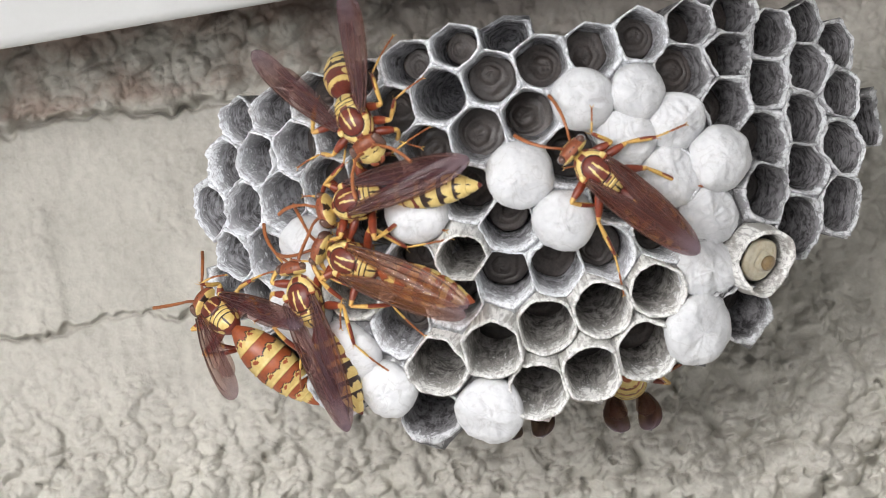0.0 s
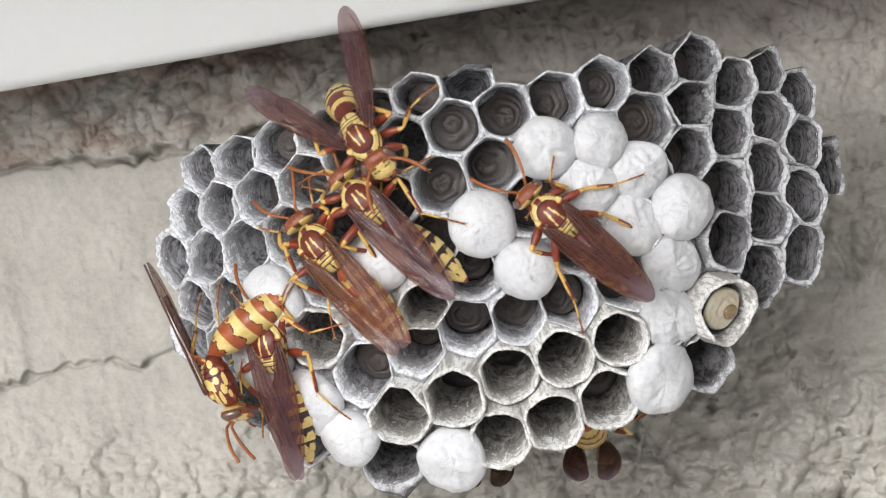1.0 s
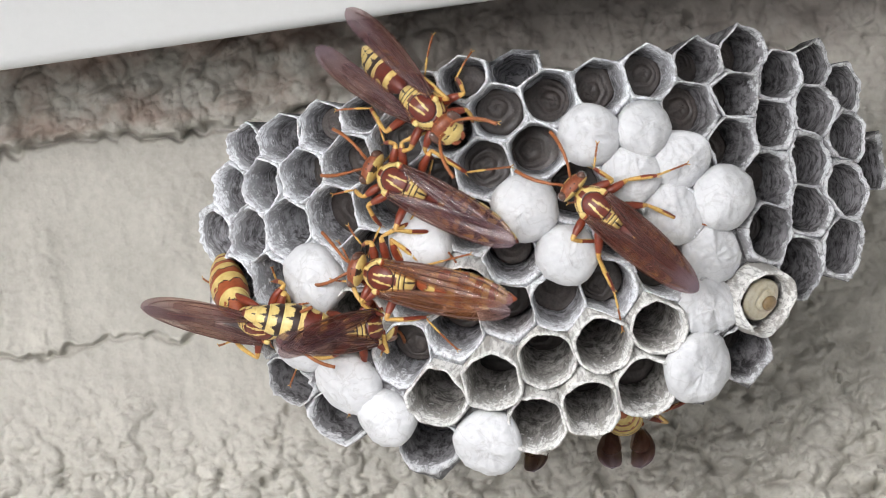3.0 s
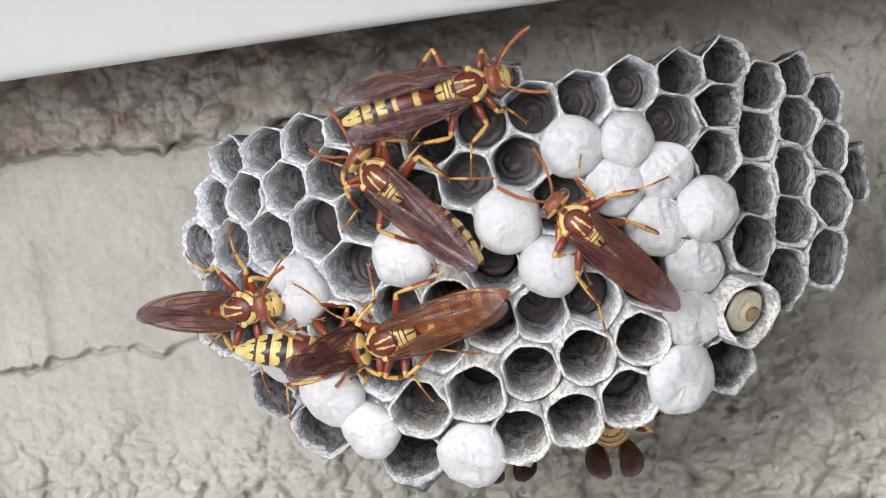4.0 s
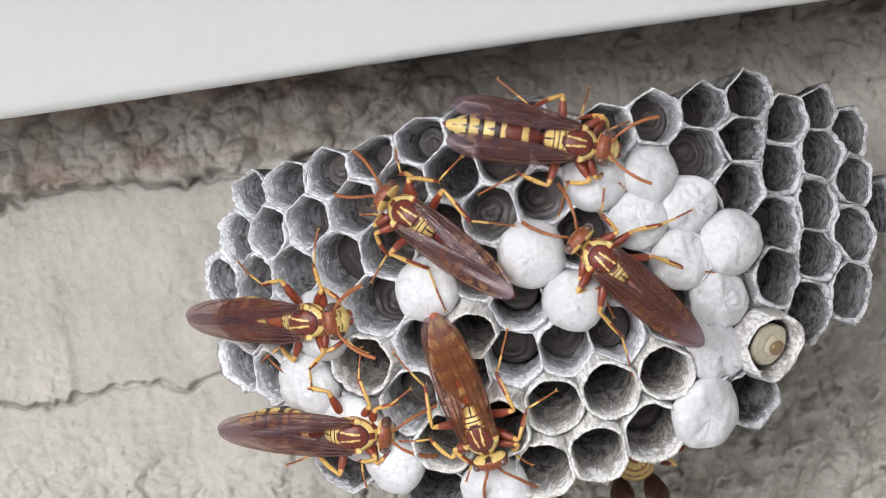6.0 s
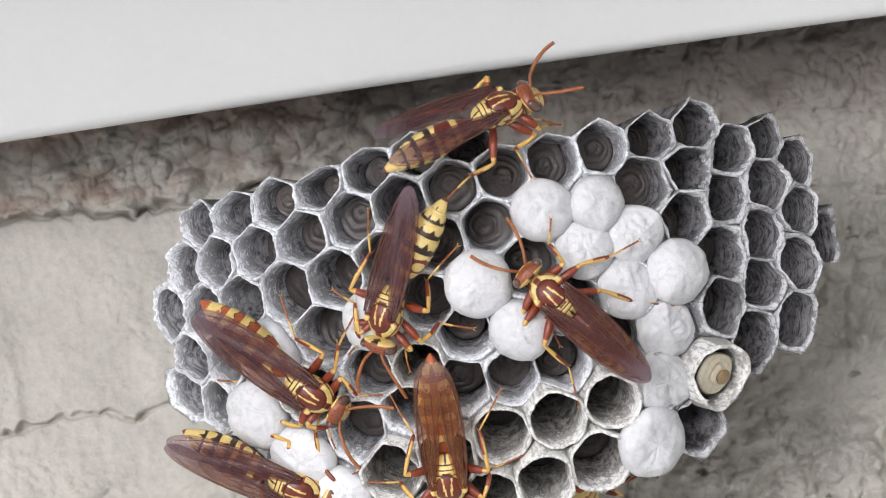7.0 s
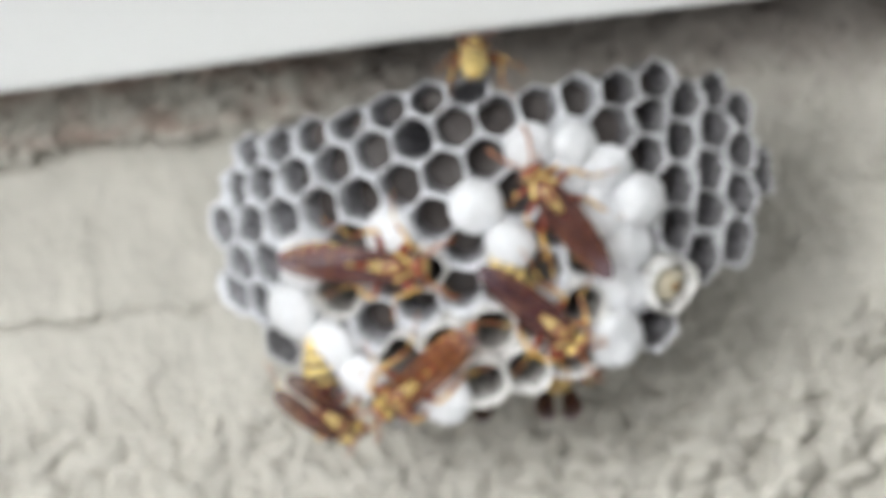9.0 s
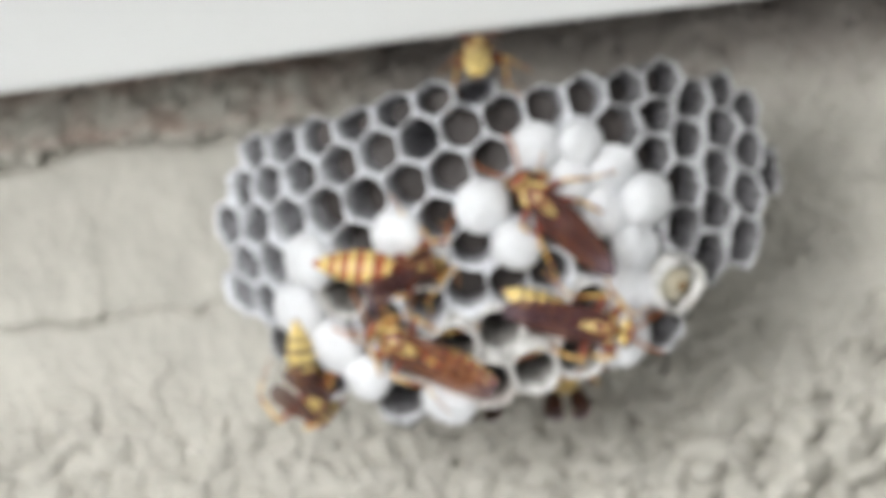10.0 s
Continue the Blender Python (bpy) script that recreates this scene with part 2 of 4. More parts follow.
WING = wing_material("dark_wing_membrane", (0.165, 0.066, 0.070), (0.060, 0.032, 0.045), (0.15, 0.052, 0.032), 0.69)
MAROON = wing_material("maroon_wing_membrane", (0.125, 0.034, 0.024), (0.060, 0.020, 0.017), (0.14, 0.040, 0.022), 0.50)
CLEAR = wing_material("pale_hindwing_membrane", (0.30, 0.21, 0.20), (0.12, 0.075, 0.08), (0.16, 0.08, 0.05), 0.85)
AMBER = wing_material("amber_wing_membrane", (0.36, 0.145, 0.045), (0.17, 0.058, 0.022), (0.33, 0.12, 0.030), 0.77)
# wings behind the lower cells: the comb's shade is put into this colour
SHADED_WING = wing_material("shaded_wing_membrane", (0.075, 0.030, 0.026), (0.030, 0.016, 0.018), (0.08, 0.03, 0.02), 0.25)
WALLPAINT = wall_material()
BOARD = material("white_trim_paint", (0.525, 0.53, 0.52), 0.5, (0.485, 0.49, 0.48), 40, 0.8, 0.05, (1, 1, 1), 30)
EARTH = material("pale_ground", (0.39, 0.39, 0.385), 0.95, (0.30, 0.30, 0.295), 6, 0.8, 2.0)
DIRT = material("dark_dirt", (0.05, 0.042, 0.036), 0.9, None, 900, 0.8, 0.1)


# ---- mesh helpers ----
def part(name, bm, mats, parent=None, label="", smooth=True):
    me = bm if isinstance(bm, bpy.types.Mesh) else bpy.data.meshes.new(name)
    if me is not bm:
        bm.to_mesh(me)
        bm.free()
        for m in mats if isinstance(mats, (list, tuple)) else [mats]:
            me.materials.append(m)
        if smooth:
            me.polygons.foreach_set("use_smooth", [True] * len(me.polygons))
    ob = new(name, me)
    ob.parent = parent
    if label:
        tagged(ob, label)
    return ob


def rings(bm, loops, close_start=True, close_end=True, paint=None):
    """Skin a row of equal loops of points. paint(row, column) gives the face's material slot."""
    rows = [[bm.verts.new(p) for p in lp] for lp in loops]
    n = len(rows[0])
    for a in range(len(rows) - 1):
        for k in range(n):
            f = bm.faces.new((rows[a][k], rows[a][(k + 1) % n], rows[a + 1][(k + 1) % n], rows[a + 1][k]))
            if paint:
                f.material_index = paint(a, k)
    for flag, row, a in ((close_start, rows[0], 0), (close_end, rows[-1], len(rows) - 2)):
        if flag:
            c = bm.verts.new(sum((v.co for v in row), Vector()) / n)
            for k in range(n):
                f = bm.faces.new((row[k], row[(k + 1) % n], c))
                if paint:
                    f.material_index = paint(a, k)
    return rows


def tube(bm, points, radii, n=8):
    pts = [Vector(p) for p in points]
    loops = []
    for i, p in enumerate(pts):
        d = (pts[min(i + 1, len(pts) - 1)] - pts[max(i - 1, 0)]).normalized()
        u = d.orthogonal().normalized() if i == 0 else (u - d * u.dot(d)).normalized()
        v = d.cross(u)
        loops.append([p + (u * math.cos(6.28318 * k / n) + v * math.sin(6.28318 * k / n)) * radii[i] for k in range(n)])
    rings(bm, loops)


def bent(points, steps=6):
    """A smooth line through a few points (Catmull-Rom)."""
    p = [Vector(q) for q in points]
    p = [p[0] * 2 - p[1]] + p + [p[-1] * 2 - p[-2]]
    out = []
    for i in range(1, len(p) - 2):
        for s in range(steps):
            t = s / steps
            out.append(0.5 * (2 * p[i] + (p[i + 1] - p[i - 1]) * t + (2 * p[i - 1] - 5 * p[i] + 4 * p[i + 1] - p[i + 2]) * t * t
                              + (3 * p[i] - p[i - 1] - 3 * p[i + 1] + p[i + 2]) * t ** 3))
    return out + [p[-2]]


def loft(bm, sections, n=20, paint=None, fine=1):
    """Rounded body along x from sections (x, y, z, half width, half height); column 0 is on top."""
    loops = []
    if fine > 1:
        a, b = bent([q[:3] for q in sections], fine), bent([(q[3], q[4], 0) for q in sections], fine)
        sections = [(*p, max(w[0], 0.05), max(w[1], 0.05)) for p, w in zip(a, b)]
    for x, y, z, a, b in sections:
        loops.append([Vector((x, y + a * math.sin(6.28318 * k / n), z + b * math.cos(6.28318 * k / n))) for k in range(n)])
    return rings(bm, loops, paint=paint)


def ball(bm, centre, radii, turn=None, nu=14, nv=9):
    m = turn or Matrix.Identity(3)
    loops = []
    for i in range(1, nv):
        a = math.pi * i / nv
        loops.append([Vector(centre) + m @ Vector((radii[0] * math.cos(a), radii[1] * math.sin(a) * math.cos(6.28318 * k / nu),
                                                   radii[2] * math.sin(a) * math.sin(6.28318 * k / nu))) for k in range(nu)])
    rings(bm, loops)


def finish(bm, scale=MM):
    bmesh.ops.scale(bm, vec=(scale,) * 3, verts=bm.verts)
    bmesh.ops.recalc_face_normals(bm, faces=bm.faces)
    return bm


def thing(name, label, category, group="", kind=""):
    return tagged(new(name), label, category, group, kind)


# ---- the comb's form (mm) ----
PITCH, TURN = 5.65, 0.16
CX = (9.345, -1.558, 0.131, 3.041, 0.138, 30.566, -2.082, -4.451, 2.932, 0.131, 1.262, -0.989, -2.694, 0.116, -0.018)
CZ = (-6.061, 30.477, 2.55, 2.609, -10.79, 0.679, -1.735, -4.099, 7.097, -0.315, -1.816, -2.991, -0.478, 1.14, 1.488)
SHIFTED = {(-2, 4): (-1.4, -0.9), (-4, 3): (1.3, 0.9), (-2, 3): (-0.9, -1.2), (1, 4): (0.7, 1.1), (2, 4): (0.4, 1.2), (0, 5): (0.1, -1.2),
           (7, 4): (1.2, 0.1), (2, 3): (-0.4, 1.0), (7, 5): (-0.1, -1.1), (-3, 2): (-1.0, 0.0), (1, 6): (-0.2, 1.0), (4, 1): (0.2, -0.9),
           (0, 3): (1.0, 0.0), (7, 1): (0.2, 0.9), (-4, 1): (-0.4, -0.2), (-5, 1): (0.1, -0.9), (-1, 4): (0.0, -1.6), (2, 6): (0.7, -1.0), (0, 4): (0.9, -0.2), (4, 4): (-0.8, -0.3), (-5, 0): (0.7, -0.6), (-2, 2): (-0.7, -0.5),
           (7, 2): (0.0, 0.9), (1, 3): (0.5, -0.7), (8, 4): (0.5, 0.7), (3, 3): (-0.3, -0.8), (6, 4): (-0.6, -0.6), (10, 4): (-0.7, -0.5)}
AROUND = ((1, 0), (1, 1), (0, 1), (-1, 0), (-1, -1), (0, -1))


def bulge(d, r):
    d = min(abs(d), 0.9 * r)
    return r - math.sqrt(r * r - d * d)


def depth(x, z):
    """How far the comb's face lies behind its foremost place."""
    return bulge(x - 9.7, 41.0) + bulge(z - 8.0, 60.0 if z < 8 else 45.0)


def outward(x, z):
    e = 0.5
    return Vector(((depth(x + e, z) - depth(x - e, z)) / (2 * e), -1.0, (depth(x, z + e) - depth(x, z - e)) / (2 * e))).normalized()


def spread(x, y, z):
    """A place that keeps its direction from the lens at any depth y."""
    k = 1 + y * MM / EYE
    return Vector((x * k, y, z * k))


def flat_centre(i, j):
    c1, s1 = math.cos(TURN), math.sin(TURN)
    c3, s3 = math.cos(TURN - 2.0944), math.sin(TURN - 2.0944)
    u = (PITCH * (i * c1 + j * c3) - 8) / 30
    v = (PITCH * (i * s1 + j * s3) + 14.4) / 30
    x = z = 0.0
    k = 0
    for a in range(5):
        for b in range(5 - a):
            x += CX[k] * u ** a * v ** b
            z += CZ[k] * u ** a * v ** b
            k += 1
    dx, dz = SHIFTED.get((i, j), (0, 0))
    return x + dx, z + dz


def on_face(i, j):
    x, z = flat_centre(i, j)
    return spread(x, depth(x, z), z)


ROWS = {-1: (-5, 1), 0: (-5, 6), 1: (-5, 8), 2: (-4, 9), 3: (-4, 9), 4: (-2, 10), 5: (-1, 9), 6: (1, 7)}
CAPS = {(3, 1): 2.0, (4, 1): 2.4, (2, 2): 2.4, (4, 2): 1.5, (5, 2): 1.5, (3, 3): 3.0, (5, 3): 1.3, (6, 3): 3.0, (6, 4): 1.1,
        (6, 5): 1.5, (6, 6): 3.0, (-2, 2): 3.0, (-2, 3): 3.0, (-1, 4): 3.0, (0, 5): 3.0, (2, 6): 2.5, (0, 2): 2.6}
SUNK = {(1, -1): 5.0}
TALL = {(1, 3): 1.6, (-1, 3): 1.0, (4, 5): 1.2, (5, 5): 0.8, (3, 5): 0.6, (2, 5): 1.4, (1, 5): 1.4, (3, 6): 1.2, (4, 6): 1.6,
        (5, 6): 1.4, (7, 5): 2.4}


def cell_length(i, j):
    """Cells are shallow where the comb is still growing at its border."""
    if (i, j) in TALL or (i, j) in CAPS or (j >= 5 and 0 < i < 7):
        return 13.0
    x, z = flat_centre(i, j)
    edge = max(-14 - x, x - 29, 0) / 10 + (0.25 if j == -1 else 0)
    return 14.0 - 10.0 * min(1.0, edge)


def cell_frame(i, j):
    """The cell's middle, its way out, its rim as a closed line of points, and its length."""
    c = on_face(i, j)
    x, z = flat_centre(i, j)
    out = outward(x, z)
    near = [on_face(i + a, j + b) for a, b in AROUND]
    corners = [(c + near[k] + near[(k + 1) % 6]) / 3 for k in range(6)]
    corners = [q + Vector((noise.noise(q * 0.31), noise.noise(q * 0.31 + Vector((9, 3, 1))) * 1.6, noise.noise(q * 0.31 + Vector((2, 8, 5))))) * (0.75 if c.x < 20 else 1.15) for q in corners]
    mean = sum((q - c).length for q in corners) / 6
    rnd = 1.0 if (i, j) in TALL else 0.85 if (i, j) in CAPS else 0.32 + 0.2 * (c.z < -2)
    line, hexa = [], []
    for k in range(6):
        for s in range(8):
            p = corners[k].lerp(corners[(k + 1) % 6], s / 8) - c
            hexa.append(p.normalized() * mean * 0.96 if TALL.get((i, j), 0) > 2 else p)
            if TALL.get((i, j), 0) > 2:
                line.append(p.normalized() * mean * 0.88)
                continue
            p = p * (1 - rnd) + p.normalized() * min(mean * (0.85 if rnd == 1.0 else 0.885), p.length) * rnd
            line.append(p)
    return c, out, line, mean, hexa


def make_cell(i, j, nest, rng):
    """A paper cell: thin ragged lip, layered inner wall, closed root; its UV is mm round the cell and mm down from the lip."""
    c, out, line, mean, hexa = cell_frame(i, j)
    tall = (i, j) in TALL
    inner = (i, j) in CAPS
    long = cell_length(i, j) + rng.uniform(-0.6, 0.6)
    sunk = SUNK.get((i, j), 0.0)
    n = len(line)
    lip = TALL.get((i, j), 0.0) + rng.uniform(-0.35, 0.35) - sunk

    def rag(k, scale, seed):
        a = 6.28318 * k / n
        return noise.noise((i * 3.1 + math.cos(a) * scale, j * 2.7 + math.sin(a) * scale, seed))
    rise = [0.55 * rag(k, 1.3, 0.5) + 0.30 * rag(k, 3.5, 7.5) + 0.22 * rag(k, 9.0, 3.5) for k in range(n)]
    fray = [0.6 * rag(k, 2.5, 5.1) + 0.7 * rag(k, 8.0, 2.2) for k in range(n)]
    disc = mean * 0.84

    def loop(s, f, soft=0.0, w=0.0, thin=0.0, band=0.0, skirt=False):
        ring = []
        for k in range(n):
            q = hexa[k] if skirt else line[k] * (1 - soft) + line[k].normalized() * min(disc, line[k].length) * soft
            ring.append(c - out * (s - rise[k] * w) + q * (f + thin * fray[k] + band * noise.noise((s * 1.7 + i, j * 3.3 + 0.7 * math.cos(6.28318 * k / n), 0.7 * math.sin(6.28318 * k / n)))))
        return ring
    root = max(long + 2.2, 6.0)
    shal = min(1.0, long / 11.0)
    thick = 0.05 if tall else 0.026
    sect = [(root, root, 0.60, 0, 0, 0, 0), (root * 0.75, root * 0.75, 0.72, 0, 0, 0, 0.05), (root * 0.45, root * 0.45, 0.85, 0, 0, 0.02, 0.06),
            (3.2 + sunk, 3.2, 0.93, 0, 0, 0.03, 0.05), ((1.3 if tall else 0.55) - lip * 0.45, 0.8, 1.0, 0, 0.5, 0.02, 0.02), (0.4 - lip, 0.4, 1.02, 0, 0.8, 0.02, 0.01),
            (0.10 - lip, 0.12, 1.025, 0, 1.0, 0.02, 0), (-0.03 - lip, 0.0, 1.0 - thick * 0.6, 0.1, 1.05, 0.035, 0), (0.06 - lip, 0.05, 1.0 - thick * 1.4, 0.25, 1.0, 0.035, 0),
            (0.35 - lip, 0.35, 0.98 - thick * 1.5, 0.42, 0.8, 0.03, 0.02), (0.8 * shal - lip * 0.9, 0.8, 0.965 - thick * 1.5, 0.52, 0.5, 0.03, 0.04),
            (1.4 * shal - lip * 0.7, 1.4, 0.95 - thick * 1.5, 0.6, 0.3, 0.03, 0.06), (2.2 * shal - lip * 0.5 + sunk * 0.6, 2.2, 0.925 - thick, 0.66, 0.1, 0.03, 0.07),
            (3.2 * shal + sunk * 0.5, 3.2, 0.90 - thick, 0.7, 0, 0.04, 0.07), (long * 0.36 + sunk * 0.3, 4.6, 0.86, 0.75, 0, 0.05, 0.07),
            (long * 0.55, 7.0, 0.78, 0.6, 0, 0.05, 0.06), (long * 0.78, 10.0, 0.68, 0.7, 0, 0.06, 0.05), (long * 0.94, 12.5, 0.48, 0.8, 0.4, 0.08, 0), (long, 14.0, 0.22, 0.9, 0.6, 0, 0)]
    rows = [loop(*q[:1], *q[2:], skirt=a < 5) for a, q in enumerate(sect)]
    bm = bmesh.new()
    uv = bm.loops.layers.uv.new("UVMap")
    grid = [[bm.verts.new(p) for p in r] for r in rows]
    around = mean * 6.0 / n
    for a in range(len(grid) - 1):
        for k in range(n):
            f = bm.faces.new((grid[a][k], grid[a][(k + 1) % n], grid[a + 1][(k + 1) % n], grid[a + 1][k]))
            for lp, (u, v) in zip(f.loops, ((k, a), (k + 1, a), (k + 1, a + 1), (k, a + 1))):
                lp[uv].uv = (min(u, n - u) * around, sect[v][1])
    for row in (grid[0], grid[-1]):
        f = bm.faces.new(row)
        for lp in f.loops:
            lp[uv].uv = (0, 14)
    # darker paper on the cells at the right, lower left and bottom
    cell = part("cell", finish(bm), PALE if tall else DARKER if c.x > 23 + 6 * noise.noise(c * 0.2) or (c.x < -12 and c.z < -9) or c.z < -15 else PAPER, nest)
    if inner:
        h = CAPS[(i, j)]
        bm = bmesh.new()
        loops = []
        ring = [q * 0.3 + q.normalized() * mean * 1.0 * 0.7 for q in line]
        lean = Vector((rng.uniform(-0.2, 0.2) - out.x * h * 0.5, 0, rng.uniform(-0.2, 0.2) - out.z * h * 0.5))
        messy = 1.9 if h < 1.7 else 1.35
        for a in range(0, 18):
            t = a / 18 * 1.5708
            f = math.cos(t) ** 0.82
            bulged = 1.0 + 0.09 * math.sin(min(t * 2.2, 3.14)) * (h / 3)
            lp = []
            for k in range(n):
                q = c + ring[k] * f
                crumple = 0.22 * noise.noise(q * 0.6) + messy * (0.14 * noise.noise(q * 1.4) + 0.2 * (0.25 - abs(noise.noise(q * 1.9 + Vector((3, 1, 5))))) + 0.05 * noise.noise(q * 4.0))
                lp.append(c + out * (h * math.sin(t) - 0.3 + crumple) + lean * math.sin(t)
                          + ring[k] * f * bulged * (1 + 0.035 * noise.noise((c + ring[k]) * 0.8)))
            loops.append(lp)
        rings(bm, loops)
        part("cap", finish(bm), SILK, cell, "domed cap of white spun silk")
    return cell, c, out, min(q.length for q in line)


# ---- wall, board, ground ----
WALL_Y = 45.0


def lattice_noise(x, z, seed):
    xi, zi = np.floor(x).astype(np.int64), np.floor(z).astype(np.int64)
    fx, fz = x - xi, z - zi
    fx, fz = fx * fx * (3 - 2 * fx), fz * fz * (3 - 2 * fz)

    def h(a, b):
        v = np.sin(a * 127.1 + b * 311.7 + seed * 74.7) * 43758.5453
        return v - np.floor(v)
    return (h(xi, zi) * (1 - fx) + h(xi + 1, zi) * fx) * (1 - fz) + (h(xi, zi + 1) * (1 - fx) + h(xi + 1, zi + 1) * fx) * fz - 0.5


def step(a, b, v):
    t = np.clip((v - a) / (b - a), 0, 1)
    return t * t * (3 - 2 * t)


def lumps(x, z, seed):
    """Rounded blobs of set mortar of uneven size, with sharp hollows between them."""
    xi, zi = np.floor(x), np.floor(z)
    out = np.zeros(x.shape)
    for a in (-1, 0, 1):
        for b in (-1, 0, 1):
            cx, cz = xi + a, zi + b

            def rnd(p, q):
                v = np.sin(cx * p + cz * q + seed) * 43758.5
                return v - np.floor(v)
            dx, dz = x - cx - rnd(12.99, 78.23), z - cz - rnd(39.35, 11.14)
            r = 0.45 + 0.5 * rnd(7.7, 31.3)
            h = (0.35 + 0.65 * rnd(3.1, 17.9)) * np.sqrt(np.clip(1 - (dx * dx + dz * dz) / (r * r), 0, 1))
            out = np.maximum(out, h)
    return out


def wall_relief(x, z):
    """Relief of the masonry towards the lens, in mm."""
    n0, n1 = lattice_noise(x / 16, z / 16, 21), lattice_noise(x / 9, z / 9, 1)
    n2, n3 = lattice_noise(x / 3.2, z / 3.2, 2), lattice_noise(x / 1.3, z / 1.3, 3)
    n4, n5 = lattice_noise(x / 0.6, z / 0.6, 4), lattice_noise(x / 0.33, z / 0.33, 5)
    n6 = lattice_noise(x / 3.2, z / 3.2, 7)
    wx, wz = x + 0.8 * n2 + 0.3 * n3, z + 0.8 * n6 + 0.3 * lattice_noise(x / 1.3, z / 1.3, 8)
    edge = z - 12.6 + 1.6 * n1 + 2.2 * n2 + 1.2 * n3 + 0.4 * n4
    upper = step(-0.25, 0.25, edge)                          # rough proud course under the board
    right = step(2, 24, x + 8 * n1)
    low = step(0, 16, -10.0 - z + 7 * n1 + 5 * n0)           # the paint grows lumpy towards the ground
    ux, uz = wx * 0.93 + wz * 0.36, wz * 0.93 - wx * 0.36
    big, mid, small = lumps(ux / 3.6, uz / 2.5, 3.3), lumps(wx / 1.9, wz / 1.6, 6.1), lumps(wx / 0.95 + 5, wz / 0.85, 8.1)
    skin = 0.14 * n3 + 0.09 * n4 + 0.05 * n5
    patch = step(0.05, 0.35, n1 + 0.7 * n2)
    calm = 0.8 * n1 + 0.40 * n2 + 0.20 * lattice_noise(x / 0.9, z / 1.8, 15) + 0.5 * skin + 0.22 * patch * (small + 0.5 * mid)
    huge = lumps(ux / 6.0 + 3, uz / 4.0, 5.7)
    lumpy = 1.7 * big + (1.7 - 0.6 * right) * mid + (0.9 - 0.4 * right) * small + 3.2 * right * huge + 1.5 * n2 + skin
    lumpy = lumpy * (1.0 + 0.4 * right)
    crust = 2.2 * big + 1.0 * mid + 0.30 * small + 1.6 * n2 + 0.4 * n3 + 0.25 * n4 + 0.1 * n5
    fell = 3.0 * lattice_noise(ux / 7.5, uz / 4.2, 31) + 1.3 * mid * step(-0.2, 0.25, n1) + 0.6 * small + 1.2 * n2 + 0.5 * n3 + skin
    below = np.clip(low * (0.75 + 0.4 * right), 0, 1)
    y = calm * (1 - below) + lumpy * below
    side = right * (1 - step(0, 9, -9.0 - z + 5 * n1))
    y = y * (1 - side) + fell * side
    over = upper * (1 - 0.75 * right)
    y = y * (1 - over) + (crust + 0.9) * over
    y = y - 1.3 * np.exp(-((edge + 0.45) / 0.4) ** 2) * (1 - step(-4, 14, x)) * (0.5 + 1.2 * (n6 + 0.3))
    veins = np.exp(-(lattice_noise(x / 5.5, z / 5.5, 11) / 0.025) ** 2) + np.exp(-(lattice_noise(x / 3.1, z / 3.8, 12) / 0.03) ** 2)
    y = y - 0.30 * veins * np.maximum(right * (z > -12), 0.6 * upper)
    pits = lumps(wx / 2.3 + 9 + 0.5 * n3, wz / 1.5 + 0.6 * n4, 12.9)
    y = y - 1.5 * step(0.84, 0.97, pits) * np.clip(below + 0.7 * side, 0, 1)
    # the joint between two courses: the upper one hangs over a ragged dark crack
    line = z + 8.6 + 1.3 * n1 + 1.6 * n2 + 1.3 * n3 + 0.5 * n4 + 0.02 * (x + 20)
    there = (1 - step(-10, 4, x)) * np.clip(0.75 + 1.1 * n2 + 0.9 * n1, 0.25, 1.2)
    y = y + 0.75 * there * step(-0.12, 0.12, line) * np.exp(-np.clip(line, 0, 30) / 3.5) - 1.1 * there * np.exp(-((line + 0.3) / 0.28) ** 2)
    return y


def build_wall():
    nx, nz = 900, 570
    xs, zs = np.linspace(-66, 66, nx), np.linspace(-46, 38, nz)
    gx, gz = np.meshgrid(xs, zs)
    y = WALL_Y - wall_relief(gx, gz)
    co = np.stack([gx, y, gz], -1).reshape(-1, 3) * MM
    k = np.arange(nx * nz).reshape(nz, nx)
    faces = np.stack([k[:-1, :-1], k[:-1, 1:], k[1:, 1:], k[1:, :-1]], -1).reshape(-1, 4)
    me = bpy.data.meshes.new("wall_face")
    me.from_pydata(co.tolist(), [], faces.tolist())
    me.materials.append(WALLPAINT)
    me.polygons.foreach_set("use_smooth", [True] * len(me.polygons))
    wall = tagged(new("wall_north", me), "beige painted rough masonry wall with cracked courses", "wall", kind="structure")
    bm = bmesh.new()
    bmesh.ops.create_cube(bm, size=1)
    bmesh.ops.scale(bm, vec=(6.0, 0.2, 4.5), verts=bm.verts)
    bmesh.ops.translate(bm, vec=(0, 0.1 + (WALL_Y + 4) * MM, 0.15), verts=bm.verts)
    part("masonry", bm, WALLPAINT, wall, smooth=False)


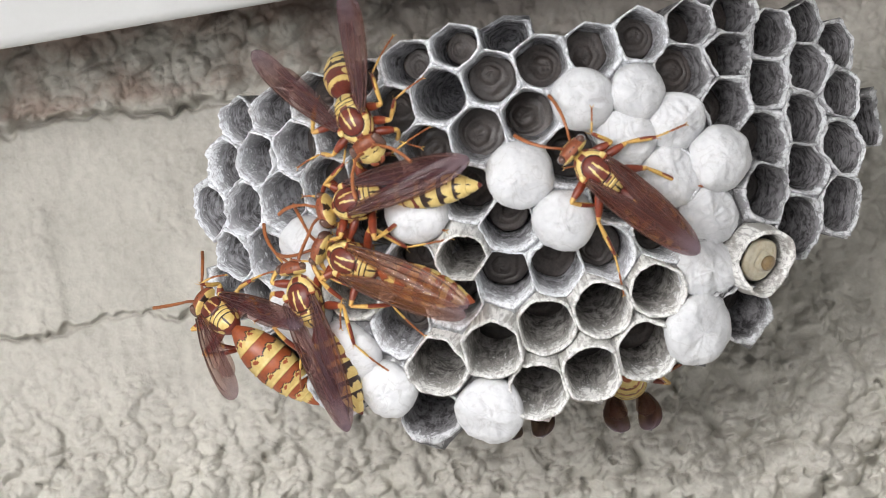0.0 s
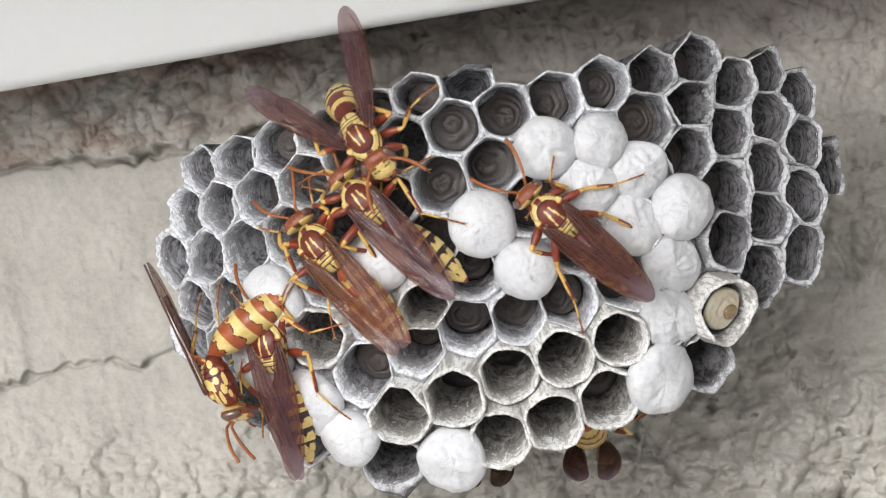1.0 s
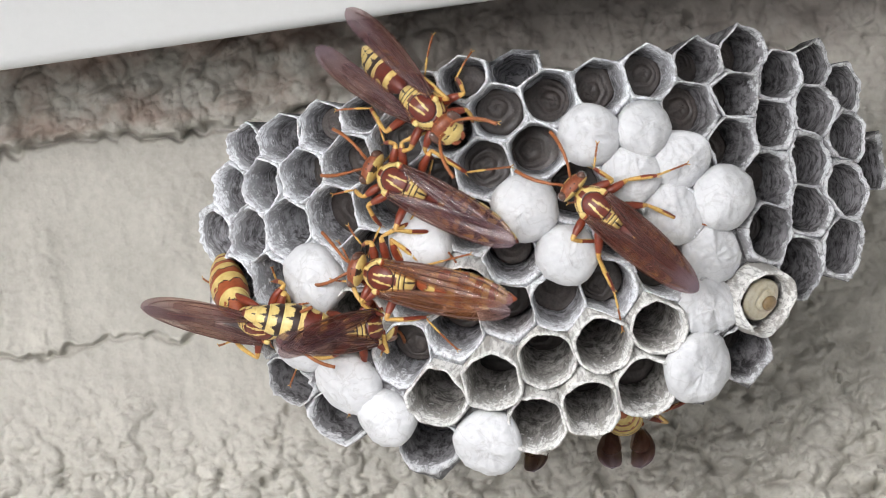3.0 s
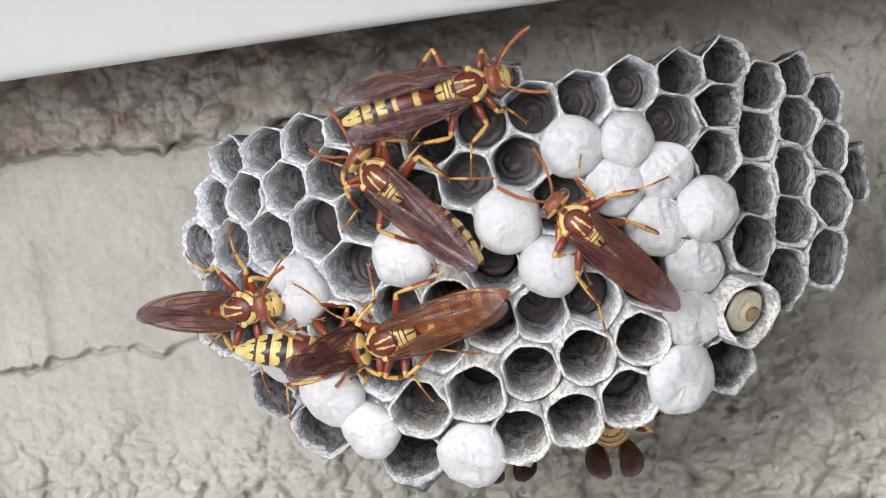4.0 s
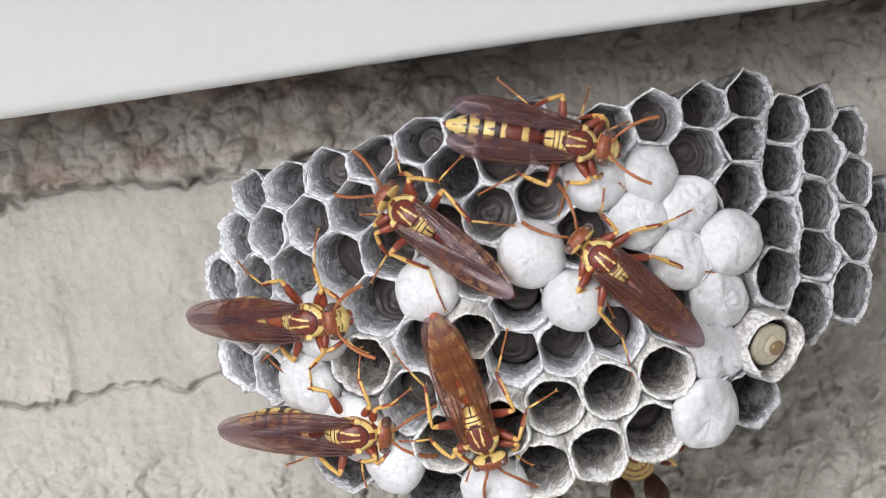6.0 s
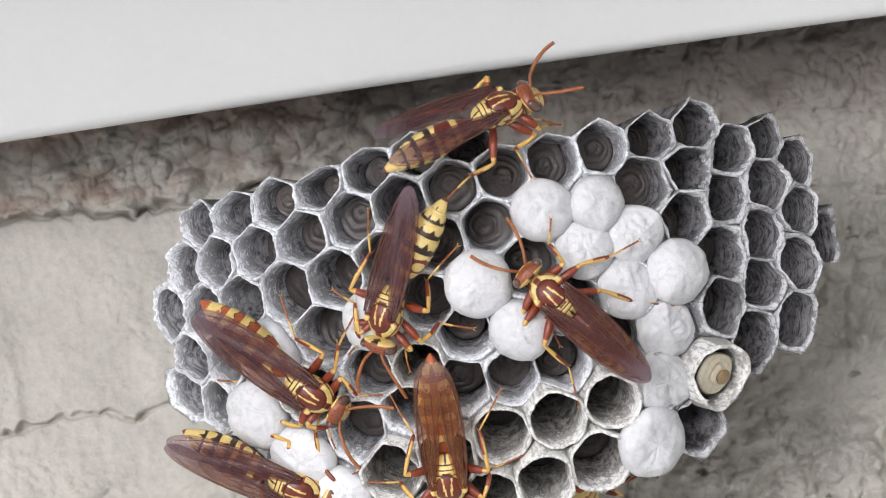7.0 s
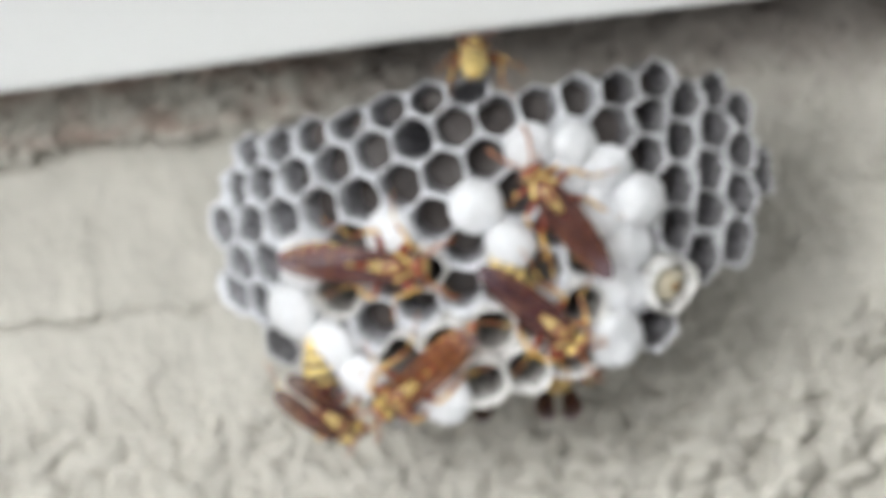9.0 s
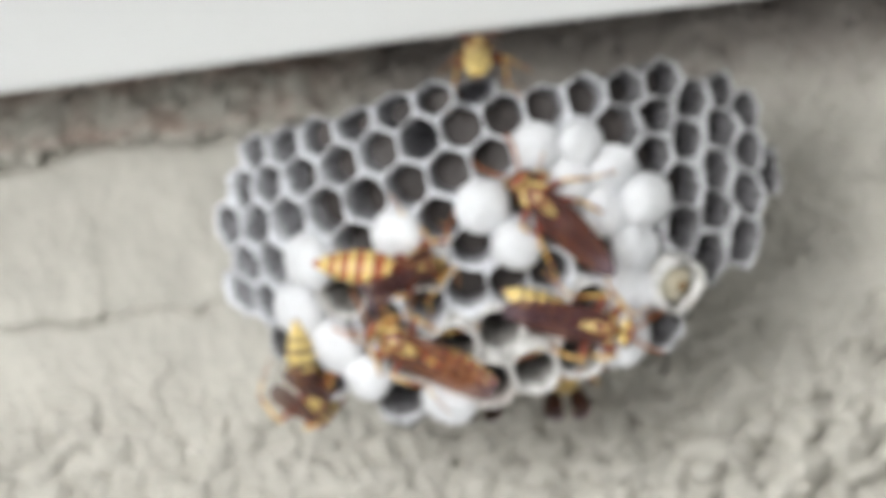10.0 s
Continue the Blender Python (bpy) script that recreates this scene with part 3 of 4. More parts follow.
def build_board():
    """Trim board with a rounded lower edge, drawn as a section along x."""
    front, lower = 12.0, 20.88
    prof = [(WALL_Y + 3, lower + 1.0), (front + 1.3, lower + 0.06)]
    for k in range(7):
        a = radians(90 * k / 6)
        prof.append((front + 1.1 - 1.1 * math.sin(a), lower + 1.1 - 1.1 * math.cos(a)))
    prof += [(front, lower + 1.6), (front, lower + 139.5), (WALL_Y + 3, lower + 139.5)]
    bm = bmesh.new()
    xs = [-2800, -200, -80, -40, 0, 40, 80, 200, 2800]
    loops = [[Vector((x, p[0], p[1] + 0.12 * math.sin(x * 0.05) + 0.009 * min(0, x)))  for p in prof] for x in xs]
    rings(bm, loops)
    ob = part("trim_board", finish(bm), BOARD)
    tagged(ob, "white painted trim board with a rounded lower edge", "trim", kind="structure")


def build_ground():
    bm = bmesh.new()
    bmesh.ops.create_grid(bm, x_segments=20, y_segments=20, size=200)
    ob = part("ground", bm, EARTH)
    ob.location = (0, 0, -1.9)
    tagged(ob, "pale bare ground below the wall", "ground", kind="structure")


def build_speck():
    bm = bmesh.new()
    ball(bm, (0, 0, 0), (0.9, 0.5, 0.75))
    for v in bm.verts:
        v.co *= 1 + 0.3 * noise.noise(v.co * 2)
    ob = part("dirt_speck", finish(bm), DIRT)
    ob.location = spread(-43.6, WALL_Y - 0.1, 0.1) * MM
    tagged(ob, "small dark speck of dirt stuck on the wall", "dirt")


def build_sky_blocker():
    """Plain unseen slab added above the board; it closes the place overhead and blocks the upper sky."""
    bm = bmesh.new()
    bmesh.ops.create_cube(bm, size=1)
    bmesh.ops.scale(bm, vec=(5.6, 0.42, 0.03), verts=bm.verts)
    bmesh.ops.translate(bm, vec=(0, -0.17, 0.176), verts=bm.verts)
    tagged(part("ceiling", bm, BOARD, smooth=False), "unseen white slab added above the trim board to block the sky", "ceiling", kind="structure")


build_wall()
build_sky_blocker()
build_board()
build_ground()
build_speck()


# ---- the nest ----
def larva_mesh(seed):
    """Ringed body seen from its head end; the folds drift off the middle."""
    bm = bmesh.new()
    prof = [(-1.3, 2.45), (-0.6, 2.52), (-0.1, 2.4), (0.06, 2.2), (0.02, 1.95), (-0.16, 1.8), (0.12, 1.62), (0.2, 1.4), (0.1, 1.22), (-0.1, 1.12), (0.3, 0.98),
            (0.52, 0.75), (0.6, 0.5), (0.5, 0.36), (0.62, 0.22), (0.64, 0.08)]
    dx, dy = 0.8 * math.cos(seed * 2.1), 0.8 * math.sin(seed * 2.1)
    loops = []
    for h, r in prof:
        lp = []
        for k in range(28):
            a = 6.28318 * k / 28
            g = 1 + 0.22 * noise.noise((math.cos(a) * 1.2 + seed * 5, math.sin(a) * 1.2, r * 0.7)) * (r < 2.3)
            lp.append(Vector((r * g * math.cos(a) + dx * (1 - r / 2.5), r * g * math.sin(a) + dy * (1 - r / 2.5),
                              h * 0.42 + 0.14 * noise.noise((math.cos(a) * 1.5, math.sin(a) * 1.5, r * 2 + seed * 9)))))
        loops.append(lp)
    rings(bm, loops)
    return finish(bm)


def build_nest():
    rng = random.Random(4)
    nest = thing("wasp_nest", "grey paper wasp nest with open and white capped cells", "wasp nest")
    grubs = []
    for j, (a, b) in ROWS.items():
        for i in range(a, b + 1):
            cell, c, out, room = make_cell(i, j, nest, rng)
            pick = rng.random()
            if (i, j) != (7, 5) and ((i, j) in CAPS or cell_length(i, j) < 9 or (i, j) in SUNK or ((i, j) in TALL and pick < 0.5) or pick < 0.06):
                continue
            at = c - out * (3.6 + 2.8 * rng.random() + (2.5 if (i, j) in TALL else 0))
            turn = out.to_track_quat("Z", "Y").to_matrix().to_4x4()
            m = Matrix.Translation(at * MM) @ turn @ pose(0, 0, 0, rng.uniform(-12, 12), rng.uniform(-12, 12), rng.uniform(0, 360))
            size = min(1.15, (1.0 if cell_length(i, j) > 12 else 0.85) * room / 2.5)
            if (i, j) == (7, 5):
                m = Matrix.Translation((c + out * 0.5) * MM) @ turn @ pose(0, 0, 0, 8, 10, 0) @ Matrix.Scale(0.9, 4)
                ob = part("larva", larva_mesh(6), CREAM)
                tagged(ob, "fat cream larva filling an open pale cell", "larva", "larvae in the cells")
                ob.matrix_basis = m
                bm = bmesh.new()
                ball(bm, (0.8, -0.3, 0.45), (1.0, 0.9, 0.5))
                part("head", finish(bm), TAN, ob, "brown larval head")
                continue
            if len(grubs) < 4:
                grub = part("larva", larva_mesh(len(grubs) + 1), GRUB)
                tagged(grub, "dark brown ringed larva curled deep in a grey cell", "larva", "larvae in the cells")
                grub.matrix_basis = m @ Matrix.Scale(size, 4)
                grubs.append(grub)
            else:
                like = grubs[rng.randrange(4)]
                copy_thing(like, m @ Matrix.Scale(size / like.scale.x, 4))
    bm = bmesh.new()
    tube(bm, [(8, 14, 2), (9, 26, 4), (9, WALL_Y + 2, 6)], [6, 2.0, 3.5], 10)
    part("petiole", finish(bm), DARK, nest, "dark stalk that holds the comb to the wall")


build_nest()


# ---- wasps (mm; x forward, y to its left, z up from its back) ----
def repaint(bm, slot):
    """Give each face the material slot that slot(x, y, z) names at its middle."""
    for f in bm.faces:
        f.material_index = slot(*f.calc_center_median())


def gaster_segment(k, x0, x1, r0, r1, drop0, drop1, banded):
    """One ring of the abdomen; each overlaps the next with a slightly raised hind rim."""
    bm = bmesh.new()
    n, m = 96, 30
    sec = []
    for a in range(m + 1):
        s = a / m
        r = r0 + (r1 - r0) * s + 0.13 * math.sin(s * 3.14) + 0.05 * (s > 0.9) * (k < 5)
        sec.append((-(x0 + (x1 - x0) * s), 0, drop0 + (drop1 - drop0) * s, r, r * 0.9))

    def paint(a, q):
        s, ph = (a + 0.5) / m, abs((q / n * 360 + 180) % 360 - 180)
        wob = 0.05 * math.sin(q * 0.9 + k * 2) + 0.03 * math.sin(q * 2.3 + k)
        if banded:
            if k == 5:
                return 1 if s < 0.45 + wob else 0
            edge = 0.58 + 0.08 * math.cos(radians(ph * 6)) + wob * 0.6
            if ((ph - 30) / 9) ** 2 + ((s - edge - 0.13) / 0.09) ** 2 < 1:
                return 0
            return 1 if s > edge else 2 if s > edge - 0.06 else 0
        if k == 0:
            return 1 if s > 0.70 + wob * 0.5 else 0
        if k == 1:
            spot = ((ph - 62) / 27) ** 2 + ((s - 0.42) / 0.22) ** 2 < 1
            return 1 if s > 0.78 + 0.04 * math.cos(radians(ph * 5)) or spot or ph > 140 else 0
        if k == 5:
            return 2 if s < 0.10 or (ph < 4 and s < 0.4) else 0 if s > 0.8 else 1
        tongue = 0.40 * max(0.0, 1 - abs(ph - 46) / 11) + 0.46 * max(0.0, 1 - ph / 7) + 0.36 * max(0.0, 1 - abs(ph - 96) / 13)
        if ph > 150:
            return 1
        return (2 if s < (0.46, 0.44, 0.36)[k - 2] + 0.8 * tongue + wob * 0.5 else 1) if ph < 118 else 1
    loft(bm, sec, n, paint)
    return finish(bm)


SEGMENTS = [(0.0, 2.0, 0.32, 1.48, 0, -0.15), (1.8, 3.9, 1.40, 1.76, -0.15, -0.35), (3.7, 5.4, 1.68, 1.62, -0.35, -0.55),
            (5.2, 6.7, 1.52, 1.28, -0.55, -0.8), (6.5, 7.8, 1.18, 0.80, -0.8, -1.05), (7.6, 9.0, 0.74, 0.10, -1.05, -1.35)]


def wing_mesh(length, width, root):
    """A wing folded lengthwise into pleats: straight fore edge, fuller hind edge, rounded tip."""
    bm = bmesh.new()
    nu, nv = 40, 14
    top, low = [], []
    for a in range(nu + 1):
        u = 1 - (1 - a / nu) ** 1.7
        w = root + (width - root) * (1 - (1 - min(1, u * 1.6)) ** 1.8)
        if u > 0.66:
            w *= max(0.001, 1 - ((u - 0.66) / 0.34) ** 2.8) ** 0.5
        row = []
        for b in range(nv + 1):
            v = b / nv * 2 - 1
            pleat = 0.035 * math.sin(v * 6.5 + 0.8 * u) + 0.012 * math.sin(v * 13 + 3 * u)
            row.append(Vector((-length * u, v * w / 2 + 0.28 * math.sin(u * 3.0) - 0.10 * u * width, 0.12 * math.cos(v * 1.57) + pleat * min(1, 4 * u) + 0.05 * math.sin(u * 9 + v * 4))))
        top.append([bm.verts.new(p) for p in row])
        low.append([bm.verts.new(p - Vector((0, 0, 0.03))) for p in row])
    for a in range(nu):
        for b in range(nv):
            bm.faces.new((top[a][b], top[a][b + 1], top[a + 1][b + 1], top[a + 1][b]))
            bm.faces.new((low[a][b + 1], low[a][b], low[a + 1][b], low[a + 1][b + 1]))
        bm.faces.new((top[a][0], top[a + 1][0], low[a + 1][0], low[a][0]))
        bm.faces.new((top[a + 1][nv], top[a][nv], low[a][nv], low[a + 1][nv]))
    for a in (0, nu):
        for b in range(nv):
            bm.faces.new((top[a][b], top[a][b + 1], low[a][b + 1], low[a][b]))
    return finish(bm)


def vein_meshes(length, width):
    out = []
    lines = ([(-0.2, 0.42, 0.09), (-4, 1.0, 0.09), (-8, 1.08, 0.08), (-10.6, 0.92, 0.06), (-12.4, 0.35, 0.04)],
             [(-0.2, 0.2, 0.06), (-4, 0.5, 0.06), (-8, 0.7, 0.05)], [(-0.2, -0.1, 0.05), (-5, -0.15, 0.05), (-8.5, 0.1, 0.04), (-11, 0.2, 0.03)],
             [(-1, -0.35, 0.05), (-5, -0.75, 0.05), (-8, -0.65, 0.04), (-10.2, -0.55, 0.03)], [(-7.6, 0.7, 0.035), (-8.2, 0.1, 0.035), (-7.8, -0.65, 0.035)],
             [(-9.6, 0.95, 0.035), (-9.9, 0.5, 0.035), (-9.6, 0.15, 0.035)], [(-5.0, 0.52, 0.035), (-5.5, 0.15, 0.035), (-5.2, -0.15, 0.035)])
    for line in lines:
        pts = bent([(x * length / 13.4, y * width / 2.6 + 0.28 * math.sin(-x / 13.4 * 3.0) + 0.10 * x / 13.4 * width, 0.15) for x, y, r in line], 4)
        rad = bent([(r, 0, 0) for x, y, r in line], 4)
        bm = bmesh.new()
        tube(bm, pts, [max(0.02, r.x) for r in rad], 5)
        out.append(finish(bm))
    return out


def thorax_slot(x, y, z):
    """0 chestnut, 1 yellow, 2 black seam."""
    side = abs(y)
    e = math.hypot((x - 0.38) / 1.40, side / 1.24)
    if z > 0.25:
        if x > -1.0:
            if e < 1:
                lane = 0.30 + 0.16 * (0.9 - x) / 1.5
                if -0.86 < x < 1.12 and abs(side - lane) < 0.095 + 0.02 * math.sin(x * 5):
                    return 1
                return 2 if side < 0.03 and x > -0.1 else 0
            if e < 1.09:
                return 2
            if x > 1.75:
                return 0 if side < 0.35 else 1
            return 1 if e < 1.36 or (x < 0.5 and e < 1.5) else 0
        if x > -1.12 or -1.66 < x < -1.52 or -2.12 < x < -2.02:
            return 2
        if x > -1.52:
            return 1 if side < 1.12 and not (side < 0.42 and x > -1.34) else 0
        if x > -2.02:
            return 1 if side < 1.05 else 0
        return 2 if side < 0.10 else 1 if side < 0.95 else 0
    if x > 2.0:
        return 1 if side < 0.6 else 0
    for cx, cz, rx, rz in ((1.3, -0.05, 0.75, 0.22), (0.5, -0.55, 0.55, 0.28), (-0.55, -0.1, 0.4, 0.3), (-0.4, -0.95, 0.7, 0.22), (-1.5, -0.3, 0.35, 0.45), (-2.3, -0.1, 0.4, 0.3), (1.2, -0.95, 0.45, 0.18)):
        if ((x - cx) / rx) ** 2 + ((z - cz) / rz) ** 2 < 1:
            return 1
    return 2 if abs(x + 1.02) < 0.06 or abs(x - 0.9 - 0.3 * z) < 0.05 else 0


def head_slot(x, y, z):
    """0 brown, 1 yellow, 2 black."""
    side = abs(y)
    if x < -0.36:
        return 1 if z > -0.9 and 0.3 < side else 2
    if x < -0.2:
        return 1 if side > 0.45 else 0
    if x > 0.62:
        if abs(z + 0.28) < 0.05 or (side < 0.04 and z < -0.3):
            return 2
        return 1 if side < 1.05 - 0.2 * z and z < 0.4 else 0
    return 0


def wasp_meshes():
    d = {}
    bm = bmesh.new()
    loft(bm, [(-3.15, 0, -0.35, 0.35, 0.35), (-2.85, 0, -0.3, 0.85, 0.8), (-2.4, 0, -0.2, 1.18, 1.12), (-2.05, 0, -0.12, 1.34, 1.24), (-1.65, 0, -0.1, 1.45, 1.42), (-1.1, 0, -0.05, 1.6, 1.5),
              (-0.8, 0, -0.05, 1.66, 1.60), (0.0, 0, -0.05, 1.78, 1.68), (0.8, 0, -0.1, 1.74, 1.56), (1.4, 0, -0.2, 1.55, 1.33), (1.9, 0, -0.3, 1.25, 1.03), (2.3, 0, -0.4, 0.85, 0.75), (2.55, 0, -0.45, 0.4, 0.4)], 112, None, 9)
    for v in bm.verts:                                        # seams sink in, plates stand proud
        p = v.co
        if p.z > 0.2:
            e = math.hypot((p.x - 0.38) / 1.40, p.y / 1.24)
            dip = 0.10 * math.exp(-((e - 1.04) / 0.05) ** 2) * (p.x > -1.0) + sum(0.12 * math.exp(-((p.x - c) / 0.07) ** 2) for c in (-1.06, -1.59, -2.07))
            p.z -= dip
    repaint(bm, thorax_slot)
    d["thorax"] = (finish(bm), [RED, YELLOW, DARK])
    bm = bmesh.new()
    ball(bm, (0.45, 0, 0), (0.5, 0.34, 0.3))
    repaint(bm, lambda x, y, z: 1 if x > 0.4 else 0)
    d["tegula"] = (finish(bm), [RUST, YELLOW])
    for banded in (False, True):
        for k, q in enumerate(SEGMENTS):
            d["seg%d%d" % (banded, k)] = (gaster_segment(k, *q, banded), [RUST if banded else RED, YELLOW, DARK])
    bm = bmesh.new()
    loft(bm, [(-0.55, 0, 0.1, 0.9, 0.7), (-0.35, 0, 0.05, 1.5, 1.15), (0.1, 0, -0.1, 1.75, 1.4), (0.55, 0, -0.25, 1.6, 1.45), (0.9, 0, -0.4, 1.15, 1.25), (1.1, 0, -0.5, 0.6, 0.8)], 48, None, 6)
    repaint(bm, head_slot)
    d["head"] = (finish(bm), [SIENNA, YELLOW, DARK])
    bm = bmesh.new()
    loft(bm, [(0.75, 0, -0.95, 0.35, 0.3), (0.98, 0, -0.85, 0.8, 0.5), (1.1, 0, -0.8, 0.75, 0.5), (1.2, 0, -0.85, 0.4, 0.3)], 20, None, 4)
    d["face"] = (finish(bm), YELLOW)
    for k, (ox, oy) in enumerate(((0.42, 0), (0.18, 0.26), (0.18, -0.26))):
        bm = bmesh.new()
        ball(bm, (ox, oy, 1.24 - 0.25 * ox), (0.13, 0.13, 0.12), None, 8, 6)
        d["ocellus%d" % k] = (finish(bm), DARK)
    for sgn, nm in ((1, "a"), (-1, "b")):
        bm = bmesh.new()
        tube(bm, bent([(0.8, 0.65 * sgn, -1.35), (0.95, 0.45 * sgn, -1.7), (0.9, 0.08 * sgn, -1.95)], 3), [0.2, 0.24, 0.24, 0.22, 0.2, 0.16, 0.08], 8)
        d["jaw_" + nm] = (finish(bm), SIENNA)
        bm = bmesh.new()
        ball(bm, (0.28, 1.30 * sgn, 0.05), (0.60, 0.52, 1.10), None, 20, 12)
        d["eye_" + nm] = (finish(bm), EYEMAT)
        bm = bmesh.new()
        pts = bent([(0, 0, 0), (0.45, 0.28 * sgn, 0.38), (0.9, 0.6 * sgn, 0.6), (1.25, 0.85 * sgn, 0.6), (2.6, 1.55 * sgn, 0.35), (4.0, 2.05 * sgn, -0.15), (5.2, 2.3 * sgn, -0.8)], 6)
        tube(bm, pts, [0.155 if k < 14 else 0.125 + 0.055 * min(1, (k - 14) / 12) + (0.015 if k % 3 == 0 else 0) for k in range(len(pts))], 8)
        d["antenna_" + nm] = (finish(bm), FEELER)
    for leg, (hip, toe, lf, lt, ls) in LEGS.items():
        bm = bmesh.new()
        tube(bm, bent([(-0.25, 0, -0.1), (lf * 0.5, 0, 0.12), (lf, 0, 0)], 6), [0.20, 0.27, 0.34, 0.40, 0.44, 0.45, 0.45, 0.43, 0.39, 0.34, 0.29, 0.24, 0.18], 10)
        repaint(bm, lambda x, y, z: 1 if x > 0.84 * lf + 0.25 * z or (z < -0.22 and x > 0.35 * lf) else 0)
        d[leg + "0"] = (finish(bm), [LEGRED, LEGYEL])
        bm = bmesh.new()
        tube(bm, bent([(0, 0, 0), (lt * 0.5, 0, 0.14), (lt, 0, 0)], 6), [0.15, 0.18, 0.20, 0.22, 0.235, 0.245, 0.25, 0.25, 0.245, 0.235, 0.22, 0.20, 0.16], 8)
        repaint(bm, lambda x, y, z: 1 if x > 0.8 * lt or (y > 0.08 and x > 0.4 * lt) else 0)
        for side in (0.12, -0.12):                            # the two spurs at the shin's end
            tube(bm, [(lt, side, 0), (lt + 0.6, side * 2.2, -0.12)], [0.05, 0.015], 5)
        d[leg + "1"] = (finish(bm), [LEGYEL, LEGRED])
        bm = bmesh.new()
        pts, rad = [], []
        for a, b, r in ((0, 0.42, 0.118), (0.42, 0.6, 0.11), (0.6, 0.74, 0.11), (0.74, 0.85, 0.11), (0.85, 1.0, 0.105)):
            for s, g in ((0.02, 0.65), (0.35, 0.9), (0.85, 1.12), (0.98, 0.75)):
                x = a + (b - a) * s
                pts.append((x * ls, 0, 0.22 * math.sin(x * 3.14)))
                rad.append(r * g)
        tube(bm, pts, rad, 7)
        repaint(bm, lambda x, y, z: 0 if x < 0.45 * ls else 1)
        for side in (0.1, -0.1):                              # claws
            tube(bm, [(ls, side * 0.5, 0), (ls + 0.22, side * 1.8, -0.02), (ls + 0.3, side * 2.0, -0.16)], [0.055, 0.045, 0.015], 5)
        d[leg + "2"] = (finish(bm), [LEGYEL, FEELER])
    for tone, skin in (("dark", WING), ("amber", AMBER), ("shaded", SHADED_WING), ("maroon", MAROON)):
        d["forewing_" + tone] = (wing_mesh(13.9, 2.55, 0.8), skin)
        d["hindwing_" + tone] = (wing_mesh(9.6, 2.0, 0.6), CLEAR)
    for k, vm in enumerate(vein_meshes(13.9, 2.4)):
        d["vein%d" % k] = (vm, VEIN)
    return d


# hip, where the foot rests (left side), and the lengths of thigh, shin and foot
LEGS = {"fore": ((1.6, 0.9, -1.0), (5.6, 3.4, -2.7), 2.5, 2.4, 2.6),
        "mid": ((0.3, 1.1, -1.2), (-0.6, 8.0, -2.7), 3.1, 3.1, 3.5),
        "hind": ((-1.3, 1.1, -1.1), (-8.8, 5.4, -2.7), 3.6, 4.2, 4.6)}
KNEES = {"fore": (0.2, 0.9, 0.35), "mid": (0.75, 0.35, 0.5), "hind": (0.25, 0.9, 0.55)}    # which way the knee points
WASP = wasp_meshes()
BUILT = {}


def piece(key, name, parent, label=""):
    """One mesh of the wasp; all wasps share it."""
    if key in BUILT:
        return part(name, BUILT[key], None, parent, label)
    ob = part(name, WASP[key][0], WASP[key][1], parent, label)
    BUILT[key] = ob.data
    return ob


def along(way, across):
    """A turn whose x axis points along way and whose y axis leans towards across."""
    x = way.normalized()
    y = (across - x * across.dot(x)).normalized()
    return Matrix((x, y, x.cross(y))).transposed().to_4x4()


def bend_leg(leg, sgn, foot):
    """Poses of thigh (in the wasp's space), shin and foot (in the thigh's) that reach from the hip to a place in mm."""
    hip, toe, lf, lt, ls = LEGS[leg]
    f = Vector((1, sgn, 1))
    h, rest = Vector(hip) * f, Vector(toe) * f
    way = Vector((foot.x - h.x, foot.y - h.y, 0))
    way = way.normalized() if way.length > 0.5 else Vector((rest.x - h.x, rest.y - h.y, 0)).normalized()
    a = foot - (way * 0.9 - Vector((0, 0, 0.3))).normalized() * ls
    d = a - h
    reach = max(abs(lf - lt) + 1.4, min(d.length, (lf + lt) * 0.97))
    u = d.normalized()
    a = h + u * reach
    pole = Vector(KNEES[leg]) * f
    w = (pole - u * pole.dot(u)).normalized()
    x = (lf * lf - lt * lt + reach * reach) / (2 * reach)
    k = h + u * x + w * math.sqrt(max(lf * lf - x * x, 0.01))
    across = Vector((-(rest.y - h.y), rest.x - h.x, 0)).normalized()
    thigh = Matrix.Translation(h * MM) @ along(k - h, across)
    back = thigh.inverted()
    return thigh, back @ Matrix.Translation(k * MM) @ along(a - k, across), back @ Matrix.Translation(a * MM) @ along(foot - a, across)


